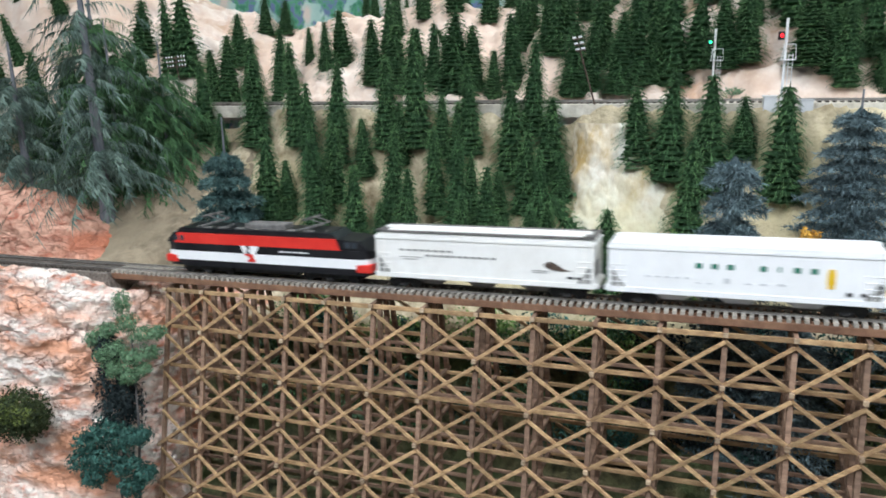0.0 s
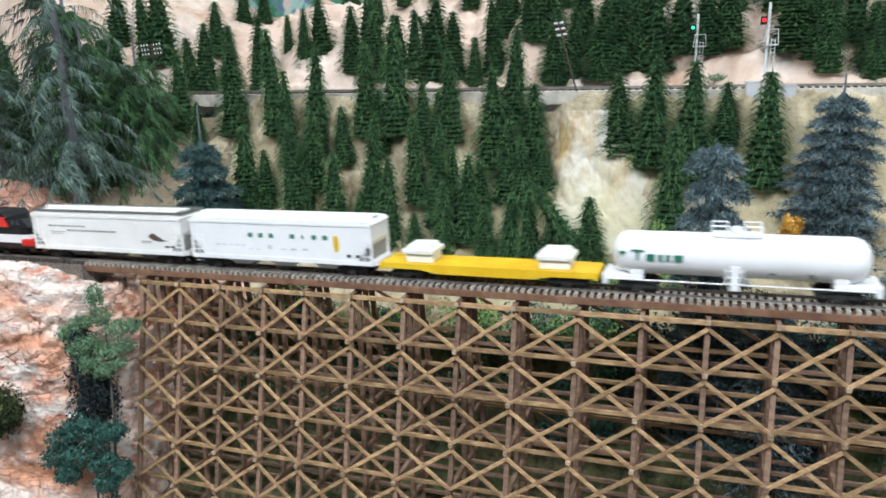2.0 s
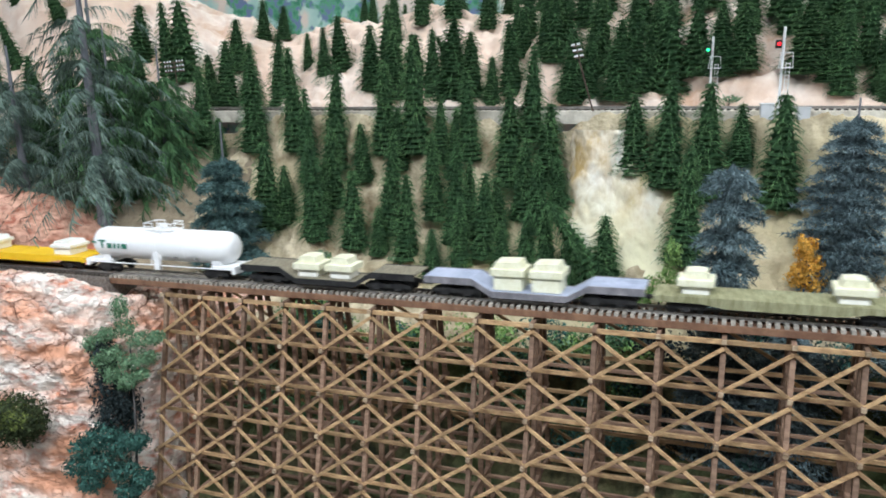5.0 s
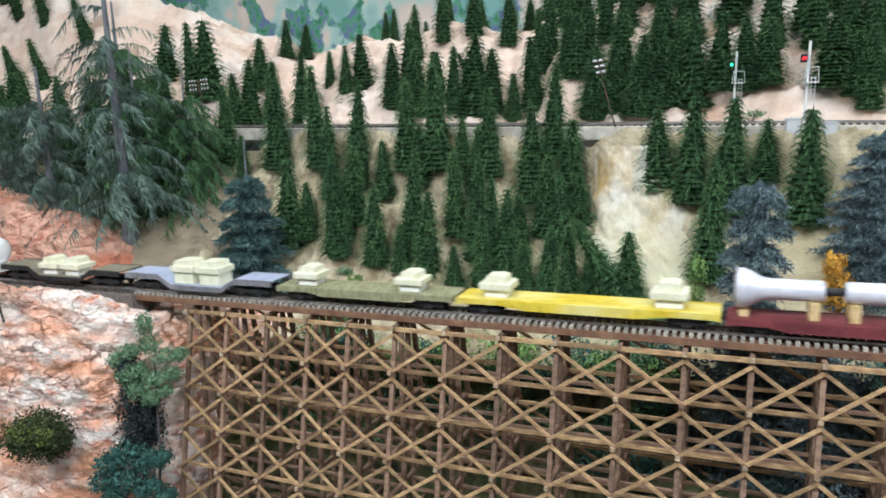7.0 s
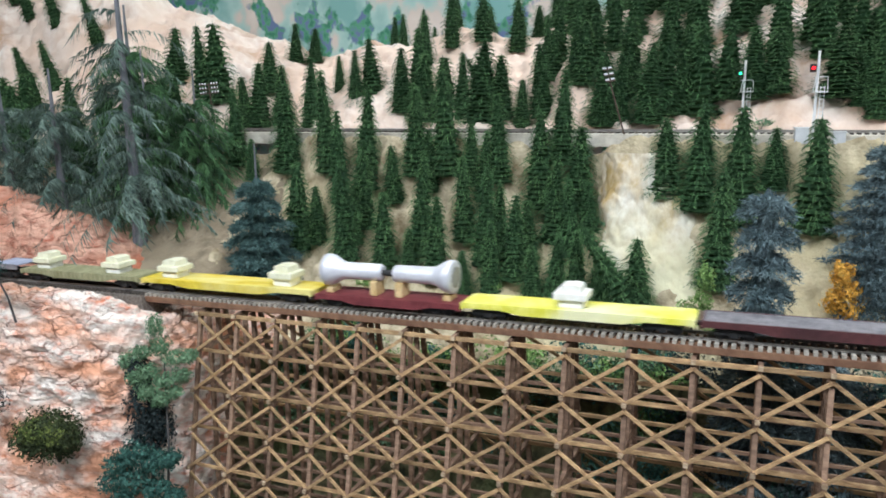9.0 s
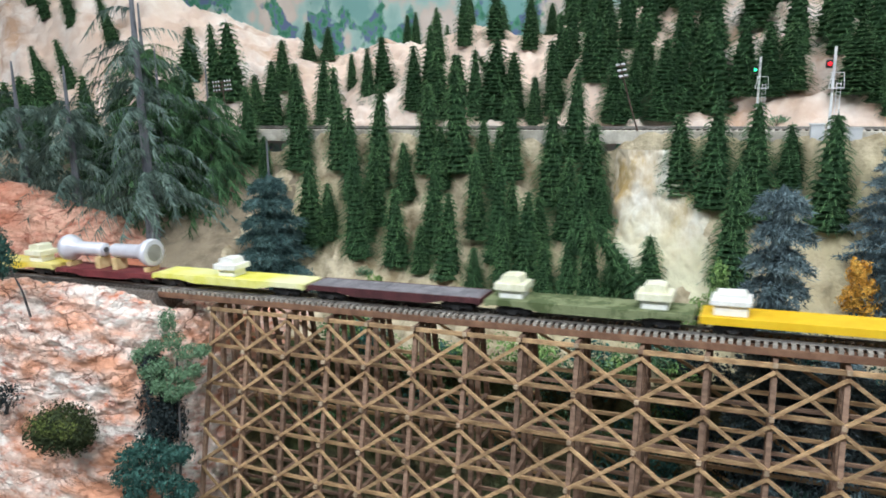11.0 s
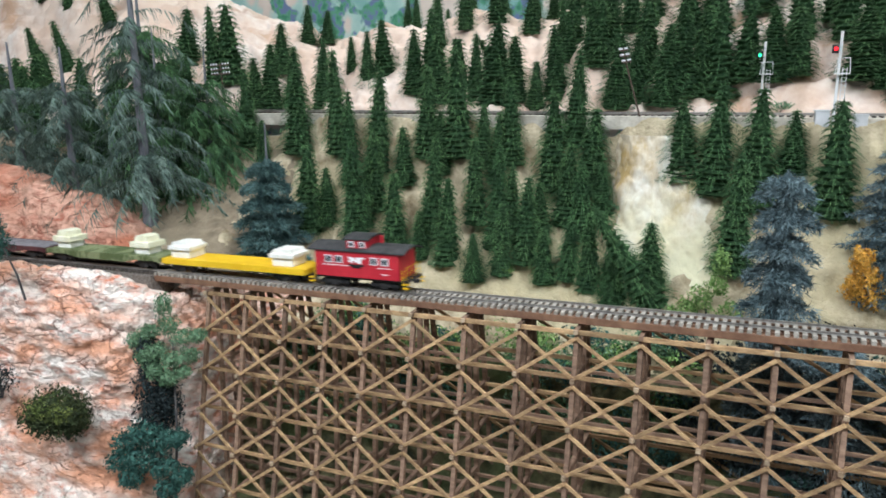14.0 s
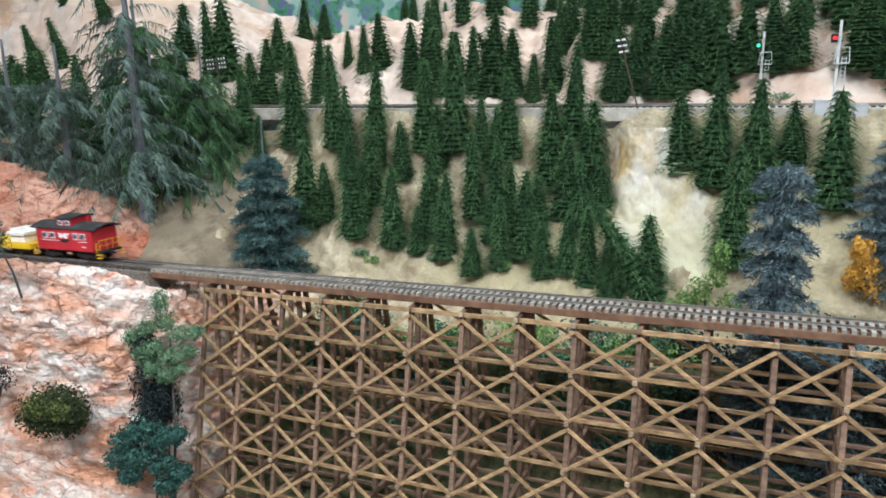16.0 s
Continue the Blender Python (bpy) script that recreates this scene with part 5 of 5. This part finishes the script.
for sy in (-.0165, .0150):
    for xx in (-.006, .0055):
        rod(b, (xx, sy, .012), (xx, sy * .62, .047), .0005, 5)
    for k in range(8):
        rod(b, (-.006, sy * (1 - .05 * k), .013 + k * .0043), (.0055, sy * (1 - .05 * k), .013 + k * .0043), .0004, 4)
tagged(part("ladder", b, M_WHITE, c), kind="stuff")
bars(c, [(-.082, -.077, .0318, .0342), (-.0730, -.0640, .0342, .0358), (-.0695, -.0675, .0275, .0342), (-.0620, -.0560, .0275, .0325), (-.0535, -.0505, .0275, .0325), (-.0480, -.0450, .0275, .0325), (-.0425, -.0360, .0275, .0325)], -R - .0003, M_GREEN, "green lettering blocks on the tank")
bars(c, [(.022, .027, .0205, .0216), (.047, .052, .0190, .0220)], -R + .0012, M_GREYTRIM, "small grey data plates")
for x in (-h + .026, h - .026):
    bogie(c, x)

well_car("depressed_flat_car", "khaki brown depressed-centre flat car with two cream crates", .5700, .7610, M_BROWNDECK, M_BLACK)
for dx in (-.022, .013):
    load_block(.6655, dx, .0087, "stack", (.028, .024, .0200), M_LOAD, "cream crate riding in a depressed flat car")
well_car("depressed_flat_car", "pale blue-grey depressed-centre flat car with two cream crates", .7655, .9600, M_BLUEGREY, M_GREYDECK)
for dx in (-.0200, .0140):
    load_block(.8628, dx, .0087, "lid", (.029, .025, .0245), M_LOAD, "tall cream crate riding in a depressed flat car")
flat_car("flat_car", "weathered olive flat car with a plank deck and two stacked crates", .9645, 1.1500, M_OLIVEDECK, M_OLIVEDECK, planks=True)
for dx in (-.062, .048):
    load_block(1.0573, dx, .0152, "stack", (.027, .024, .0185), M_LOAD, "stacked cream crates riding on an olive flat car")
flat_car("flat_car", "mustard yellow flat car with two stacked crates", 1.1540, 1.3725, M_MUSTARD, M_MUSTARD)
for dx, hh in ((-.075, .0170), (.070, .0185)):
    load_block(1.2633, dx, .0152, "stack", (.028, .024, hh * 1.12), M_LOAD, "stacked white crates riding on a mustard flat car")
c, h = flat_car("flat_car", "maroon flat car carrying a silver vessel with flared ends", 1.3765, 1.5280, M_MAROON, M_MAROON, deck_z0=.0125)
vessel = root("silver_vessel", "silver two-piece vessel with flared ends on timber blocks", "vessel", "loads on the flat cars")
for sx in (-1, 1):
    b = bmesh.new()
    lathe(b, [(sx * x, r) for x, r in ((.066, .0130), (.0655, .0150), (.060, .0150), (.055, .0128), (.049, .0092), (.043, .0080), (.008, .0078), (.0065, .0070))])
    for v in b.verts:
        v.co.z += .0205
    o = part("vessel_half", b, M_SILVER, vessel)
    # The disc's darker grey stands for shade in the recessed end.
    b = bmesh.new()
    rod(b, (sx * .0655, 0, .0205), (sx * .0670, 0, .0205), .0095, 20)
    part("end_cap", b, M_FADED_RECESS, o)
    for f in o.data.polygons:
        f.use_smooth = True
    for x, top in ((.060, .0050), (.013, .0130)):
        b = bmesh.new()
        box(b, sx * x - .0035, sx * x + .0035, -.008, .008, 0, top, .0005)
        part("timber_block", b, M_TIMBER, vessel, "pale timber block")
b = bmesh.new()
rod(b, (-.0068, 0, .0205), (.0068, 0, .0205), .0030, 12)
part("joint", b, M_BLACK, vessel)
CARS.append((vessel, 1.4500, 0, .0127))
flat_car("flat_car", "lemon yellow flat car carrying one white crate", 1.5290, 1.7270, M_LIMEY, M_LIMEY)
load_block(1.6298, -.004, .0152, "stack", (.028, .024, .0195), M_LOADW, "stacked white crates riding on a lemon yellow flat car")
flat_car("flat_car", "empty slate brown flat car with a maroon side sill", 1.7310, 1.9140, M_DARKMAROON, M_GREYDECK, planks=True)
flat_car("flat_car", "camouflage green flat car carrying two stacked crates", 1.9180, 2.0930, M_CAMO, M_CAMO, planks=True)
for dx in (-.066, .056):
    load_block(2.0055, dx, .0152, "stack", (.028, .024, .0205), M_LOAD, "stacked cream crates riding on a green flat car")
flat_car("flat_car", "clean bright yellow flat car carrying two white crates", 2.0975, 2.2810, M_YELLOW, M_YELLOW, belly=False, rib=False)
for dx in (-.070, .062):
    load_block(2.1893, dx, .0152, "lid", (.029, .027, .0165), M_LOADW, "white plastic crate riding on a yellow flat car")

# caboose
c, h = car_root("caboose", "red caboose with a black roof, cupola and yellow rails", "caboose", 2.2857, 2.3943)
hb = .0435
w = .0168
b = bmesh.new()
box(b, -hb, hb, -w, w, .0120, .0365, .0003)
part("body", b, M_CRIMSON, c)


def arched_roof(x0, x1, z, rise, wide, name, parent):
    b = bmesh.new()
    sec = [(wide * s, z + rise * (1 - s * s)) for s in np.linspace(-1, 1, 11)]
    lo = [(y, zz - .0012) for y, zz in sec]
    ring = sec + lo[::-1]
    a = [b.verts.new((x0, y, zz)) for y, zz in ring]
    d = [b.verts.new((x1, y, zz)) for y, zz in ring]
    b.faces.new(a)
    b.faces.new(d[::-1])
    for i in range(len(a)):
        j = (i + 1) % len(a)
        b.faces.new((a[i], a[j], d[j], d[i]))
    return part(name, b, M_ROOF, parent, "black curved roof")


arched_roof(-h + .002, h - .002, .0372, .0045, .0182, "roof", c)
b = bmesh.new()
box(b, -.011, .011, -.0140, .0140, .0375, .0475, .0003)
cup = part("cupola", b, M_CRIMSON, c)
arched_roof(-.0135, .0135, .0478, .0025, .0155, "cupola_roof", c)


def window(x, z, ww, hh, y, parent):
    b = bmesh.new()
    box(b, x - ww / 2 - .0008, x + ww / 2 + .0008, y - .0006, y, z - hh / 2 - .0008, z + hh / 2 + .0008)
    wf = part("window", b, M_WHITE, parent, "white window frame")
    b = bmesh.new()
    box(b, x - ww / 2, x - .0003, y - .0008, y - .0002, z - hh / 2, z + hh / 2)
    box(b, x + .0003, x + ww / 2, y - .0008, y - .0002, z - hh / 2, z + hh / 2)
    part("pane", b, M_GLASS, wf)


for x in (-.0290, -.0178, .0187, .0298):
    window(x, .0285, .0062, .0052, -w, c)
for x in (-.0055, .0055):
    window(x, .0425, .0048, .0035, -.0140, cup)
b = bmesh.new()
prism(b, ((-.0085, .0312), (-.0035, .0312), (.0005, .0285), (.0005, .0312), (.0095, .0312), (.0095, .0298), (.006, .0298), (.006, .0255), (.002, .0255), (-.003, .0280), (-.003, .0255), (-.0085, .0270), (-.006, .0290)), -w - .0004, -w + .0002)
part("emblem", b, M_WHITE, c, "white block emblem")
b = bmesh.new()
prism(b, ((-.0075, .0245), (.0085, .0245), (.0085, .0228), (.005, .0228), (.005, .0210), (-.004, .0210), (-.004, .0228), (-.0075, .0228)), -w - .0004, -w + .0002)
part("emblem", b, M_BLACK, c, "black block emblem")
bars(c, [(-.036 + i * .0036, -.0330 + i * .0036, .0225, .0232) for i in range(8)] + [(.022 + i * .0036, .0250 + i * .0036, .0222, .0228) for i in range(4)] + [(.026, .033, .0165, .0172)], -w, M_WHITE, "small white lettering bars")
b = bmesh.new()
box(b, -h + .002, h - .002, -.0150, .0150, .0100, .0122)
part("underframe", b, M_BLACK, c)
for sx in (-1, 1):
    b = bmesh.new()
    xe = sx * (h - .003)
    for sy in (-.0135, -.004, .004, .0135):
        rod(b, (xe, sy, .0122), (xe, sy, .0240), .0003, 5)
    rod(b, (xe, -.0135, .0240), (xe, .0135, .0240), .0003, 5)
    rod(b, (xe, -.0135, .0185), (xe, .0135, .0185), .00025, 5)
    part("railing", b, M_YELLOW, c, "thin yellow end railing")
    for sy in (-.0150, .0150):
        b = bmesh.new()
        rod(b, (sx * (hb + .003), sy, .010), (sx * (hb + .003), sy, .022), .0005, 5)
        part("grab_iron", b, M_YELLOW, c)
        for zs in (.0050, .0085):
            b = bmesh.new()
            box(b, sx * (hb + .006) - .003, sx * (hb + .006) + .003, sy - .002, sy + .002, zs, zs + .0008)
            part("step", b, M_YELLOW, c)
b = bmesh.new()
rod(b, (.0165, .004, .0395), (.0165, .004, .0480), .0018, 12)
part("chimney", b, M_CRIMSON, c)
for x in (-.026, .026):
    bogie(c, x, .0050, .019)

# ---- how the train runs: along the track, at a nearly even pace ----
RUN = ((0, 0), (1, -.1940), (2, -.3841), (3, -.5744), (4, -.7632), (6.5, -1.2360), (7.5, -1.4238), (8.5, -1.6150), (11, -2.0870), (12, -2.2649), (13, -2.4481), (14, -2.6358), (15, -2.8274), (16, -3.0190))


def run_at(t):
    return float(np.interp(t, [a for a, _ in RUN], [b for _, b in RUN]))


def motions():
    tilt = -math.degrees(math.atan(GRADE))
    for thing, cx, *more in CARS:
        dx, dz = more if more else (0, 0)
        rows = []
        for k in range(0, 33, 2):
            t = k / 2
            x = cx + dx + run_at(t)
            rows.append((t, LINE @ pose(x, TRACK_Y, deck_z(x) + RAIL_TOP + TRAIN_SIZE * dz, 0, tilt, 0)))
        thing.scale = (TRAIN_SIZE,) * 3
        walk(thing, rows)


motions()
